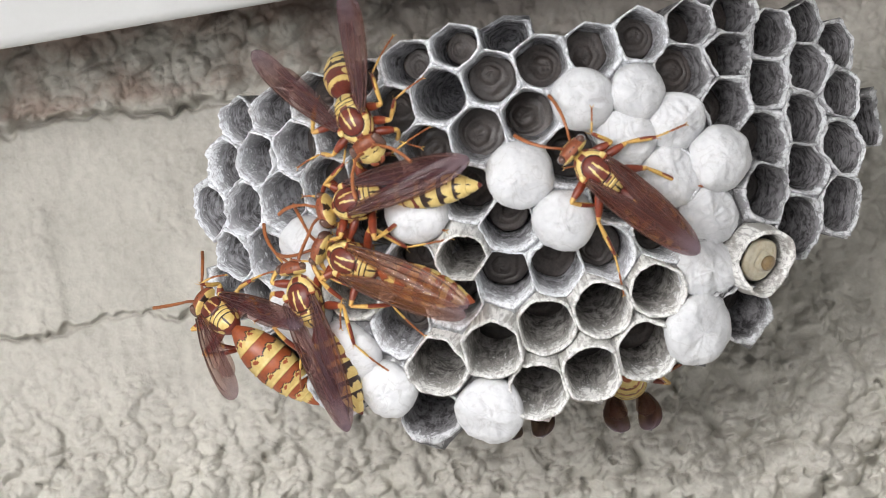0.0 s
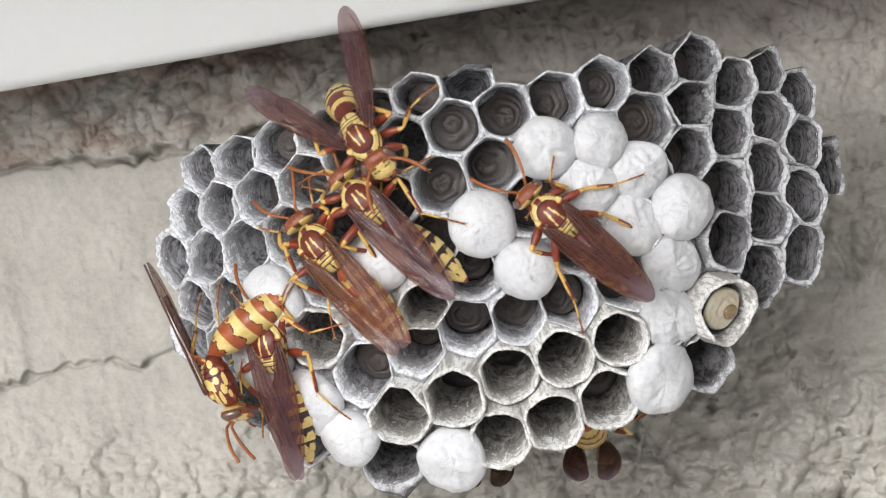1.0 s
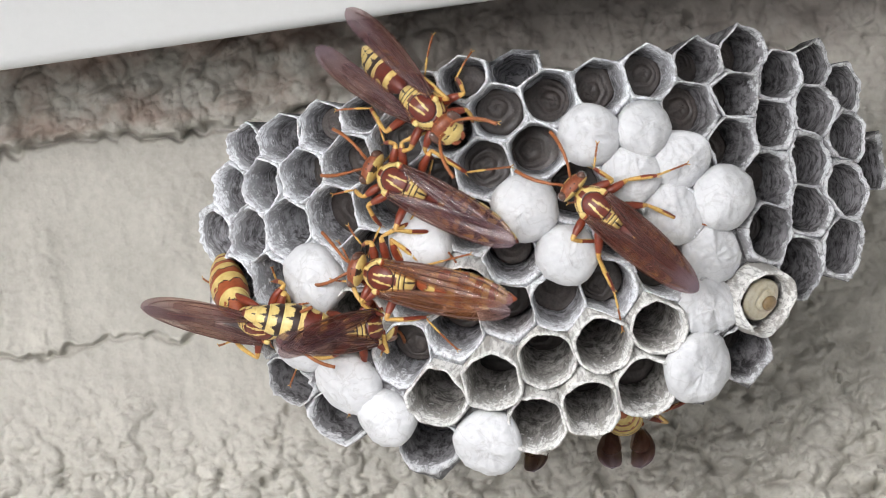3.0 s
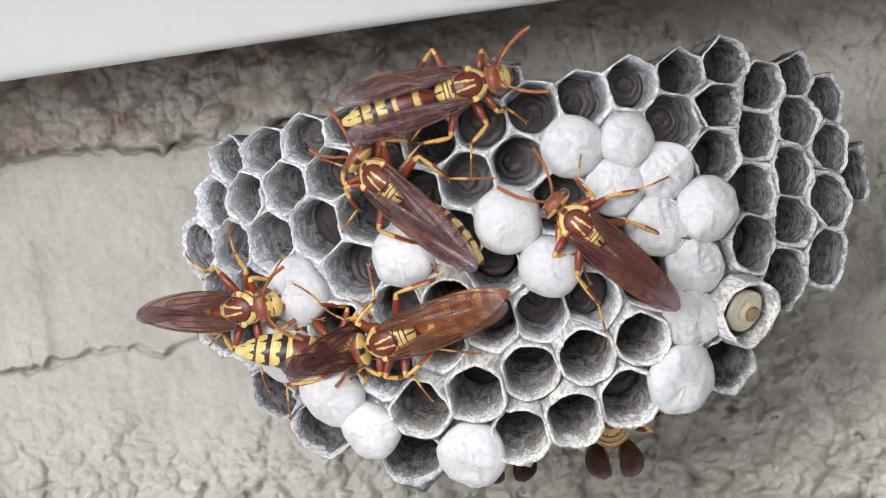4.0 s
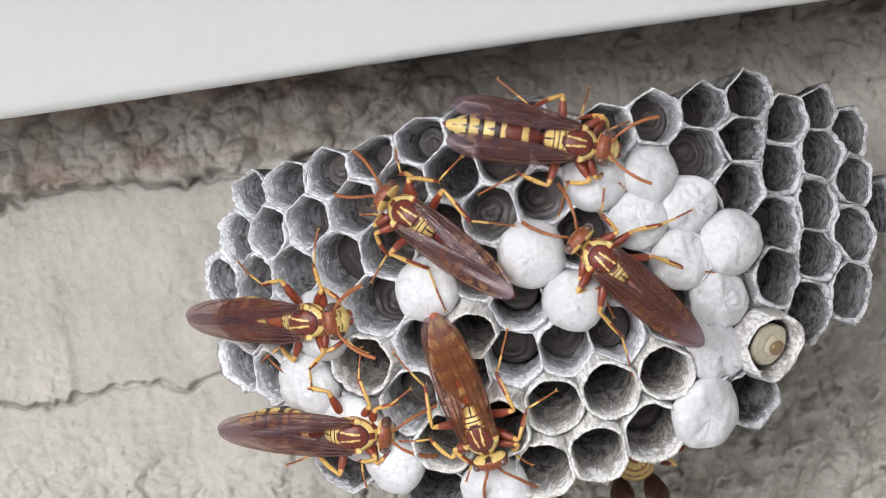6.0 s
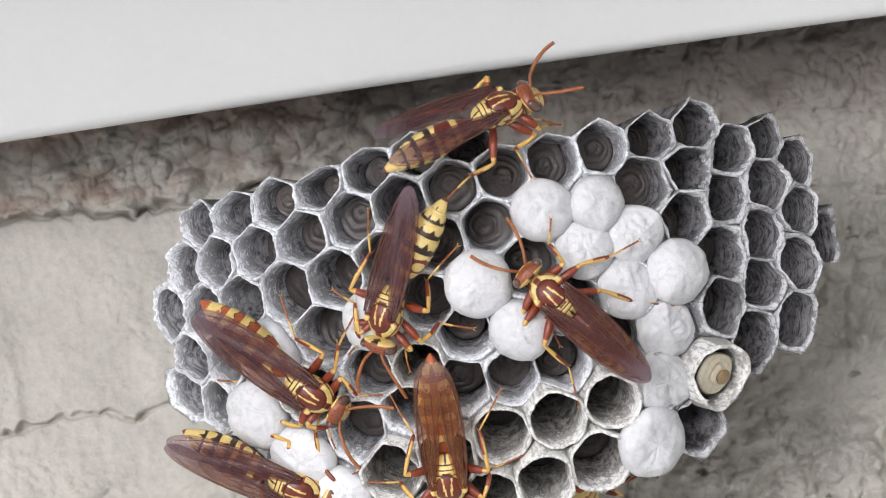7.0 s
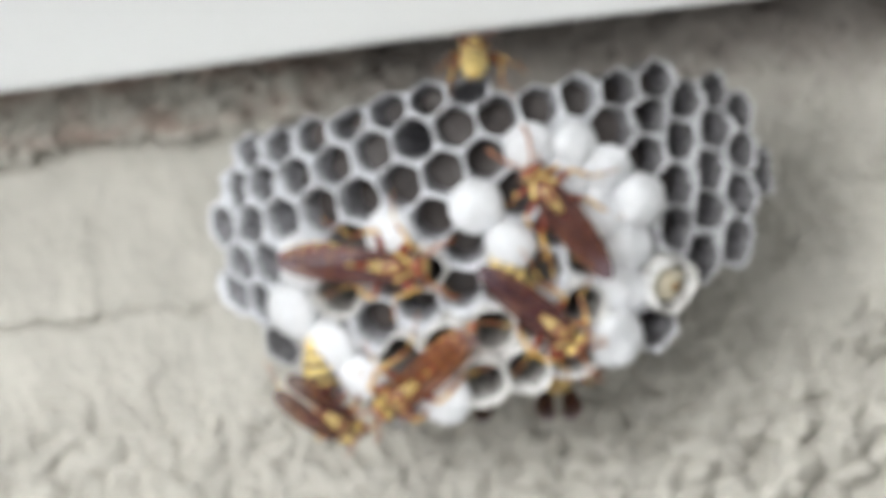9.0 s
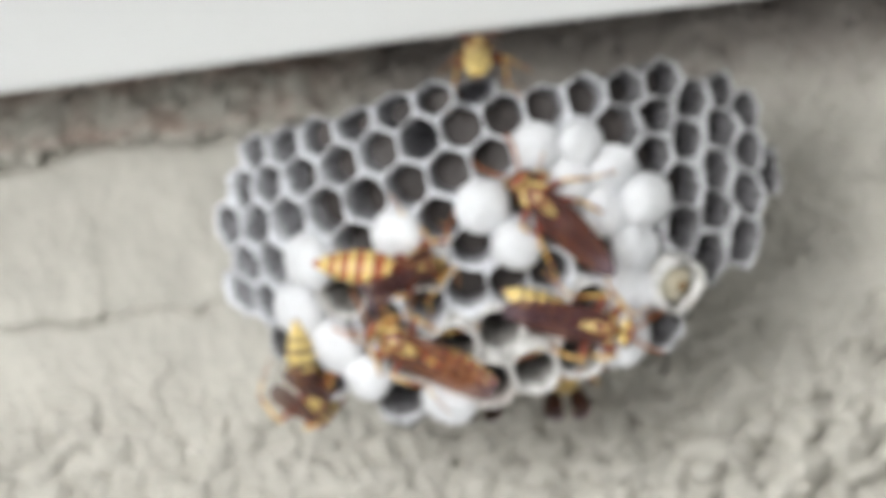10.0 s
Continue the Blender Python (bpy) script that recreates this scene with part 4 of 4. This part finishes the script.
def make_wasp(label, banded=False, seed=1, head_up=0.0, tone="dark", fat=1.0, wing=1.0, feelers=0.0, girth=1.08):
    rng = random.Random(seed)
    w = thing("paper_wasp", label, "wasp", "paper wasps")
    got = {"root": w, "legs": []}
    th = piece("thorax", "thorax", w)
    for sgn in (1, -1):
        piece("tegula", "tegula", th, "yellow scale at the wing's root").location = (0.2 * MM, 1.55 * sgn * MM, 0.85 * MM)
    g = piece("seg%d0" % banded, "gaster", w, "rust and yellow banded abdomen" if banded else "dark red and yellow abdomen")
    g.location = (-3.0 * MM, 0, -0.35 * MM)
    g.scale = (1.12 * fat, girth, girth * 0.97)
    for k in range(1, 6):
        piece("seg%d%d" % (banded, k), "segment", g)
    got["gaster"] = g
    hd = piece("head", "head", w)
    hd.matrix_basis = pose(3.05 * MM, 0, -0.2 * MM, 0, 12 - head_up, rng.uniform(-8, 8)) @ Matrix.Diagonal((0.9, 1.04, 1.0, 1))
    for key, nm in (("face", "face"), ("ocellus0", "ocellus"), ("ocellus1", "ocellus"), ("ocellus2", "ocellus"), ("jaw_a", "jaw"), ("jaw_b", "jaw"), ("eye_a", "eye"), ("eye_b", "eye")):
        piece(key, nm, hd)
    for sgn, nm in ((1, "a"), (-1, "b")):
        ant = piece("antenna_" + nm, "antenna", hd)
        ant.matrix_basis = pose(0.85 * MM, 0.42 * sgn * MM, 0.1 * MM, 0, rng.uniform(-10, 14), sgn * (feelers + rng.uniform(-14, 14)))
    got["head"] = hd
    for sgn, nm in ((1, "a"), (-1, "b")):
        for leg in LEGS:
            f = piece(leg + "0", "leg", w)
            shin, foot = piece(leg + "1", "tibia", f, "yellow shin"), piece(leg + "2", "tarsus", f)
            got["legs"].append((leg, sgn, f, shin, foot))
        fw = piece("forewing_" + tone, "forewing", w, "amber glassy folded wing" if tone == "amber" else "dark brown glassy folded wing")
        for k in range(7):
            piece("vein%d" % k, "vein", fw)
        hw = piece("hindwing_" + tone, "hindwing", w)
        got["fore" + nm], got["hind" + nm] = fw, hw
        fw.matrix_basis, hw.matrix_basis = wing_pose(sgn, 0, 0), wing_pose(sgn, 0, 1)
        fw.scale, hw.scale = (wing, sgn, 1), (wing, sgn, 1)
    return got


def wing_pose(sgn, spread_deg, hind):
    if hind:
        return pose(-0.3 * MM, 1.2 * sgn * MM, 1.05 * MM, sgn * 8, 1, -sgn * (spread_deg * 0.93 - 4))
    return pose(0.4 * MM, 1.45 * sgn * MM, (1.30 + 0.1 * sgn) * MM, sgn * -10, 1.5, -sgn * (spread_deg - 5.5))


def perch(x, z, heading, pitch, roll, height):
    """Pose of a wasp that stands on the comb's face with its head towards heading (degrees, as seen)."""
    y = depth(x, z) - 3.0 - height
    lean = 0.7 * (1 - min(1, max(0, pitch) / 40))
    n = (outward(x, z) * lean + Vector((0, -1, 0)) * (1 - lean)).normalized()
    a = radians(heading)
    f = Vector((math.cos(a), 0, math.sin(a)))
    f.y = -(f.x * n.x + f.z * n.z) / n.y
    f.normalize()
    s = n.cross(f)
    m = Matrix((f, s, n)).transposed().to_4x4()
    at = spread(x, y, z) - Vector((n.x, 0, n.z)) * 1.3
    return Matrix.Translation(at * MM) @ m @ pose(0, 0, 0, roll, pitch, 0)


WASPS = {
    "top": make_wasp("red and yellow paper wasp with wings held apart", False, seed=11, head_up=42, girth=0.97, wing=0.94),
    "side": make_wasp("paper wasp with a yellow tail on the grey cells", False, seed=12),
    "amber": make_wasp("paper wasp with amber folded wings on the comb", True, seed=13, tone="amber"),
    "low": make_wasp("paper wasp with dark folded wings on the comb", False, seed=14, wing=1.03),
    "edge": make_wasp("paper wasp with a rust banded tail at the comb's edge", True, seed=15, head_up=20, fat=1.14, wing=1.04, girth=1.22),
    "right": make_wasp("paper wasp resting among white capped cells", False, seed=16, tone="maroon", wing=0.96),
    # these two have wings coloured as if in the comb's shade
    "under": make_wasp("paper wasp hanging behind the lower cells, wings down", True, seed=17, tone="shaded"),
    "behind": make_wasp("paper wasp half hidden behind the lower cells", True, seed=18, tone="shaded"),
}

# ---- what moves: seconds, x and z on the comb in mm, heading, pitch, roll in degrees, height in mm ----
TOP_ROWS = [
    (0, -7.6, 7.6, -67, -18, 0, 1),
    (0.5, -5.9, 6.5, -68, -18, 0, 1),
    (1, -2.6, 10.0, -61, -18, 0, 1),
    (1.5, -2.8, 11.3, -71, -18, 0, 1),
    (2, -3.3, 11.1, -77, -18, 0, 1),
    (2.5, -3.1, 10.9, -70, -36, 0, 1),
    (2.7, -2.7, 10.9, -66, -28, 0, 1),
    (3.8, 5.4, 12.9, 6, 0, 0, 1),
    (4, 5.6, 13.6, 8, 0, 0, 1),
    (4.5, 8.9, 13.1, 3, 0, 0, 1),
    (5, 11.7, 13.1, 10, 0, 0, 1),
    (5.2, 12.1, 13.2, 11, 0, 0, 1),
    (6.3, 14.2, 9.5, -23, 0, 0, 1),
    (6.5, 13.4, 11.9, -1, 0, 0, 1),
    (7, 12.7, 16.9, 16, 4, -28, 1),
    (7.5, 11.2, 16.5, 30, 40, -40, 0),
    (8, 11.0, 18.6, 72, 66, 0, -6),
    (8.5, 10.5, 19.0, 80, 85, 0, -12),
    (9, 10.2, 19.0, 80, 86, 0, -13),
    (9.5, 9.9, 19.0, 80, 86, 0, -13),
    (10, 9.9, 19.0, 80, 86, 0, -13),
]
SIDE_ROWS = [
    (0, -8.9, -0.3, -172, 0, 22, 0),
    (0.5, -8.5, 1.3, -185, 0, 22, 0),
    (1, -3.5, 3.8, -236, 0, 10, 0),
    (1.5, -5.4, 3.3, -214, 0, 5, 0),
    (2, -8.3, 1.9, -184, 0, 22, 0),
    (2.5, -4.2, 4.1, -215, 0, 5, 0),
    (2.7, -4.1, 4.0, -215, 0, 5, 0),
    (3.8, -4.2, 3.8, -215, 0, 5, 0),
    (4, -4.1, 5.4, -229, 0, -5, 0),
    (4.5, -5.9, 5.3, -217, 0, 5, 0),
    (5, -6.0, 4.0, -199, 0, 12, 0),
    (5.2, -6.3, 1.7, -177, 0, 16, 0),
    (6.3, -2.9, 5.9, -235, 0, 0, 0),
    (6.5, -4.8, 4.4, -206, 0, 10, 0),
    (6.75, -3.2, 1.2, -159, 0, 14, 0),
    (7, -1.6, -2.1, -112, 0, 18, 0),
    (7.5, 6.5, -4.5, -40, 0, -20, 0),
    (8, 10.9, -11.6, -51, 0, -15, 0),
    (8.5, 11.3, -13.0, -55, 0, -15, 0),
    (9, 16.4, -16.7, -45, 0, -10, 0),
    (9.5, 18.5, -20.4, -53, 0, -10, 0),
    (10, 21.0, -16.9, -18, 0, -10, 0),
]
AMBER_ROWS = [
    (0, -10.3, -6.1, 150, 0, 0, 0),
    (0.5, -8.1, -5.3, 138, 0, 0, 0),
    (1, -8.6, -0.0, 122, 0, 0, 0),
    (1.5, -7.3, -2.7, 128, 0, 0, 0),
    (2, -7.3, -4.9, 143, 0, 0, 0),
    (2.5, -7.2, -5.1, 145, 0, 0, 0),
    (2.7, -7.1, -5.1, 151, 0, 0, 0),
    (3.8, -5.5, -9.1, 185, 0, 0, 0),
    (4, -5.5, -10.7, 193, 0, 0, 0),
    (4.5, -6.1, -13.4, 208, 0, -10, 0),
    (5, -4.7, -15.1, 234, 0, -5, 0),
    (5.2, -4.4, -15.5, 239, 0, 0, 0),
    (6.3, 2.5, -17.8, 290, 0, 0, 0),
    (6.5, 3.2, -17.9, 288, 0, 0, 0),
    (7, 2.4, -19.7, 270, 0, 0, 0),
    (7.5, -0.5, -20.6, 222, 0, 0, 0),
    (8, -2.6, -21.5, 212, 0, 0, 0),
    (8.5, -3.1, -22.9, 221, 0, 0, 0),
    (9, -4.0, -22.2, 215, 0, 0, 0),
    (9.5, -3.0, -18.2, 175, 0, 0, 0),
    (10, -4.3, -15.6, 148, 0, 0, 0),
]
LOW_ROWS = [
    (0, -15.4, -9.2, 102, 0, 0, 0),
    (0.5, -15.0, -8.5, 100, 0, 0, 0),
    (1, -15.1, -8.9, 96, 0, 0, 0),
    (1.5, -12.8, -8.3, 81, 0, 0, 0),
    (2, -10.3, -9.4, 48, 0, 0, 0),
    (2.5, -10.4, -10.3, 7, 40, 5, -1),
    (2.7, -9.1, -9.7, 2, 40, 5, -1),
    (3.8, -9.2, -11.3, 10, 58, 0, -2),
    (4, -8.9, -10.4, 15, 52, 0, -2),
    (4.5, -10.0, -9.6, 8, 5, 12, 0),
    (5, -10.0, -7.3, 33, 0, 0, 0),
    (5.2, -9.8, -7.0, 39, 0, 0, 0),
    (6.3, -14.8, -17.7, -44, 0, 0, 0),
    (6.5, -16.3, -17.5, -60, 0, 0, 0),
    (7, -12.9, -18.2, -31, 5, 0, 0),
    (7.5, -13.6, -19.7, -54, 45, 0, -1),
    (8, -13.5, -23.0, -60, 60, 0, -2),
    (8.5, -14.6, -21.2, -68, 57, 0, -2),
    (9, -11.6, -24.3, -42, 46, 0, -1),
    (9.5, -13.7, -21.1, -21, 60, 0, -2),
    (10, -14.7, -21.6, -42, 60, 0, -2),
]
EDGE_ROWS = [
    (0, -23.5, -9.1, 129, 52, 0, -1),
    (0.25, -23.0, -10.2, 202, 26, 31.5, 2.5),
    (0.5, -22.4, -11.2, 275, 0, 63, 6),
    (1, -20.8, -12.1, 285, 0, 63, 6),
    (1.5, -20.8, -12.6, 292, 0, 63, 6),
    (2, -21.6, -11.7, 287, 0, 63, 6),
    (2.5, -23.0, -10.6, 284, 0, 63, 6),
    (2.7, -20.9, -9.9, 316, 0, 45, 4),
    (3.8, -19.2, -5.0, 373, -14, 0, 2),
    (4, -19.8, -5.5, 358, -14, 0, 2),
    (4.5, -20.9, -2.9, 350, -22, 0, 2),
    (5, -21.9, -3.3, 351, -30, 0, 2),
    (5.2, -21.9, -3.5, 353, -30, 0, 2),
    (6.3, -13.2, -4.3, 341, 0, 0, 0),
    (6.5, -12.8, -6.3, 324, 0, 0, 0),
    (7, -10.2, -8.9, 315, 4, 0, 0),
    (7.5, -7.9, -9.4, 347, 46, 14, -1.5),
    (8, -8.9, -9.6, 343, 54, 14, -2),
    (8.5, -7.6, -5.1, 356, 0, 0, 0),
    (9, -3.1, -6.4, 349, 0, 0, 0),
    (9.5, 0.7, -6.9, 355, 0, 0, 0),
    (9.75, 0.2, -6.1, 366, 32, 8, -1),
    (10, 0.1, -6.2, 382, 46, 14, -1.5),
]
RIGHT_ROWS = [
    (0, 15.9, -1.2, 132, 0, 0, 0),
    (0.5, 15.2, -1.3, 138, 0, 0, 0),
    (1, 15.3, -0.7, 131, 0, 0, 0),
    (1.5, 17.1, -0.1, 107, 0, 0, 0),
    (2, 17.1, -0.6, 111, 0, 0, 0),
    (2.5, 15.5, -1.1, 135, 0, 0, 0),
    (2.7, 15.5, -1.1, 134, 0, 0, 0),
    (3.8, 15.3, -1.8, 132, 0, 0, 0),
    (4, 15.3, -1.8, 132, 0, 0, 0),
    (4.5, 15.2, -1.9, 133, 0, 0, 0),
    (5, 15.4, -2.1, 132, 0, 0, 0),
    (5.2, 15.4, -1.9, 132, 0, 0, 0),
    (6.3, 15.3, -2.0, 131, 0, 0, 0),
    (6.5, 15.4, -1.7, 130, 0, 0, 0),
    (7, 15.4, -2.5, 131, 0, 0, 0),
    (7.5, 15.4, -2.4, 127, 0, 0, 0),
    (8, 16.7, -2.3, 117, 0, 0, 0),
    (8.5, 16.4, -1.0, 129, 0, 0, 0),
    (9, 17.0, 0.2, 120, 0, 0, 0),
    (9.5, 16.7, -0.1, 123, 0, 0, 0),
    (10, 15.1, -0.3, 128, 0, 0, 0),
]
# seconds, spread of each wing
TOP_WINGS = [(0, 26), (0.5, 28), (1, 29), (1.5, 28), (2, 26), (2.5, 15), (2.7, 13), (3.8, 8), (5.2, 9), (6.3, 8), (6.5, 8), (7, 8), (7.5, 8), (8, 10), (8.5, 6), (10, 6)]
# seconds, sideways and downward turn of the tail
TOP_TAIL = [(0, 4, 34), (1, 4, 40), (2, 0, 34), (2.5, 0, 50), (2.7, 0, 40), (3.8, 0, 0), (7, 0, 2), (7.5, 12, 25), (8, 0, 12), (8.5, 0, 9), (10, 0, 8)]
SIDE_TAIL = [(0, -10, 0), (0.5, -8, 0), (1, 12, 0), (1.5, 2, 0), (2, -12, 0), (2.5, 0, 0), (4.5, 0, 0), (5.2, -14, 0), (6.3, 0, 0), (7, -14, 0), (7.5, -9, 0), (8, -16, 0), (10, -12, 0)]
EDGE_TAIL = [(0, 0, 50), (0.5, 0, 84), (1, 0, 68), (1.5, 0, 64), (2, 0, 59), (2.5, 0, 48), (2.7, -6, 44), (3.8, 12, 25), (5.2, 15, 25), (6.3, 0, 0), (7, -2, 0), (7.5, -52, 22), (8, -54, 24), (8.2, -40, 15), (8.5, 0, 0), (9.4, 0, 0), (9.75, -30, 26), (10, -40, 48)]
EDGE_WINGS = [(0, 20), (0.5, 3), (2.7, 2), (3.8, 0), (5.2, 0), (6.3, 2), (7, 2), (7.5, -5), (8, -5), (8.5, 2), (9.4, 2), (10, -5)]
LOW_TAIL = [(0, 2, 0), (2, 0, 0), (2.5, 1, 4), (2.7, -10, 22), (3.8, -42, 50), (4, -46, 48), (4.5, -9, 0), (5.2, 0, 0), (7, -3, 0), (7.5, -25, 22), (8, -57, 12), (8.5, -50, 12), (10, -50, 14)]
LOW_WINGS = [(0, 0), (2.5, -2), (4.5, -2), (5.2, 0), (7, 2), (8, 4), (10, 5)]
AMBER_TAIL = [(0, 0, 0), (4, 0, 0), (4.5, 4, 0), (5.2, 0, 0), (6.3, 4, 0), (7, 2, 0), (10, 0, 0)]


def move_wings(w, rows, lift=0):
    """Wings spread by the rows' degrees and lifted off the back by lift degrees."""
    up = pose(0, 0, 0, 0, lift, 0)
    for sgn, nm in ((1, "a"), (-1, "b")):
        walk(w["fore" + nm], [(t, wing_pose(sgn, s, 0) @ up) for t, s in rows])
        walk(w["hind" + nm], [(t, wing_pose(sgn, s, 1) @ up) for t, s in rows])


def move_tail(w, rows):
    walk(w["gaster"], [(t, pose(-3.0 * MM, 0, -0.35 * MM, 0, -down, side)) for t, side, down in rows])


# feet that stay put: leg and side, then from when to when and where on the comb in mm
FEET = {
    "right": {("fore", -1): [(0, 10, 16.2, 5.2)], ("mid", -1): [(0, 10, 25.6, 2.2)], ("hind", -1): [(0, 10, 29.6, -5.8)],
              ("fore", 1): [(0, 10, 12.6, -0.3)], ("mid", 1): [(0, 10, 15.4, -7.5)], ("hind", 1): [(0, 10, 16.4, -13.6)]},
    "top": {("hind", 1): [(8, 10, 5.2, 11.6)], ("hind", -1): [(8, 8, 6.2, 4.2), (8.5, 10, 14.4, 12.4)], ("mid", -1): [(8, 8, 17.0, 14.0)]},
}


MIDDLES = [(*flat_centre(i, j), CAPS.get((i, j), 0.0)) for j, (a, b) in ROWS.items() for i in range(a, b + 1)]


def on_comb(x, z):
    """The place on the comb's face at x, z, or at its border if that lies off the comb."""
    cx, cz, cap = min(MIDDLES, key=lambda c: (c[0] - x) ** 2 + (c[1] - z) ** 2)
    far = math.hypot(x - cx, z - cz)
    if far > 2.8:
        x, z = cx + (x - cx) * 2.8 / far, cz + (z - cz) * 2.8 / far
    return spread(x, depth(x, z) - 0.3 - cap * math.sqrt(max(0.0, 1 - (far / 3.1) ** 2)), z)


def move_legs(name, times, poses):
    """Feet stay planted on the comb until the body has moved on, then step."""
    w = WASPS[name]
    rng = random.Random(len(name) + 3)
    for leg, sgn, thigh, shin, foot in w["legs"]:
        hip, toe, lf, lt, ls = LEGS[leg]
        side = Vector((1, sgn, 1))
        fixed = FEET.get(name, {}).get((leg, sgn), ())
        at, rows = None, ([], [], [])
        for t, m in zip(times, poses):
            rest = (m @ (Vector(toe) * side * MM)) / MM
            rest = on_comb(rest.x, rest.z)
            if at is None or (at - rest).length > 2.6:
                at = rest + Vector((rng.uniform(-0.9, 0.9), 0, rng.uniform(-0.9, 0.9)))
            goal = at
            for t0, t1, x, z in fixed:
                if t0 <= t <= t1:
                    goal = on_comb(x, z)
            local = (m.inverted() @ (goal * MM)) / MM
            for row, q in zip(rows, bend_leg(leg, sgn, local)):
                row.append((t, q))
        for ob, row in zip((thigh, shin, foot), rows):
            walk(ob, row)


def motions():
    for name, rows in (("top", TOP_ROWS), ("side", SIDE_ROWS), ("amber", AMBER_ROWS), ("low", LOW_ROWS), ("edge", EDGE_ROWS), ("right", RIGHT_ROWS)):
        poses = [perch(*r[1:]) for r in rows]
        walk(WASPS[name]["root"], [(r[0], m) for r, m in zip(rows, poses)])
        move_legs(name, [r[0] for r in rows], poses)
    for name, x, y, z in (("under", 15.3, 25.0, -22.2), ("behind", 4.8, 27.0, -21.2)):
        f, n = Vector((0, 0.985, 0.17)), Vector((0, 0.17, -0.985))
        m = Matrix.Translation(spread(x, y, z) * MM) @ Matrix((f, n.cross(f), n)).transposed().to_4x4()
        walk(WASPS[name]["root"], [(t, m @ pose(0, 0, 0, r, 0, r)) for t, r in ((0, 0), (2.5, 3), (5, -2), (8, 2), (10, 0))])
        for leg, sgn, *pieces in WASPS[name]["legs"]:
            foot = Vector((0.8, 9.6, -2.2)) if leg == "mid" and sgn > 0 else Vector(LEGS[leg][1]) * Vector((1, sgn, 1))
            for ob, q in zip(pieces, bend_leg(leg, sgn, foot)):
                walk(ob, [(0, q), (10, q)])
        move_tail(WASPS[name], [(0, 0, 8), (10, 0, 8)])
        move_wings(WASPS[name], [(0, 6), (10, 6)], 3)
    move_wings(WASPS["top"], TOP_WINGS)
    move_wings(WASPS["edge"], EDGE_WINGS)
    move_wings(WASPS["low"], LOW_WINGS)
    move_wings(WASPS["amber"], [(0, 2.5), (10, 2.5)])
    move_tail(WASPS["top"], TOP_TAIL)
    move_tail(WASPS["side"], SIDE_TAIL)
    move_tail(WASPS["edge"], EDGE_TAIL)
    move_tail(WASPS["low"], LOW_TAIL)
    move_tail(WASPS["amber"], AMBER_TAIL)


motions()
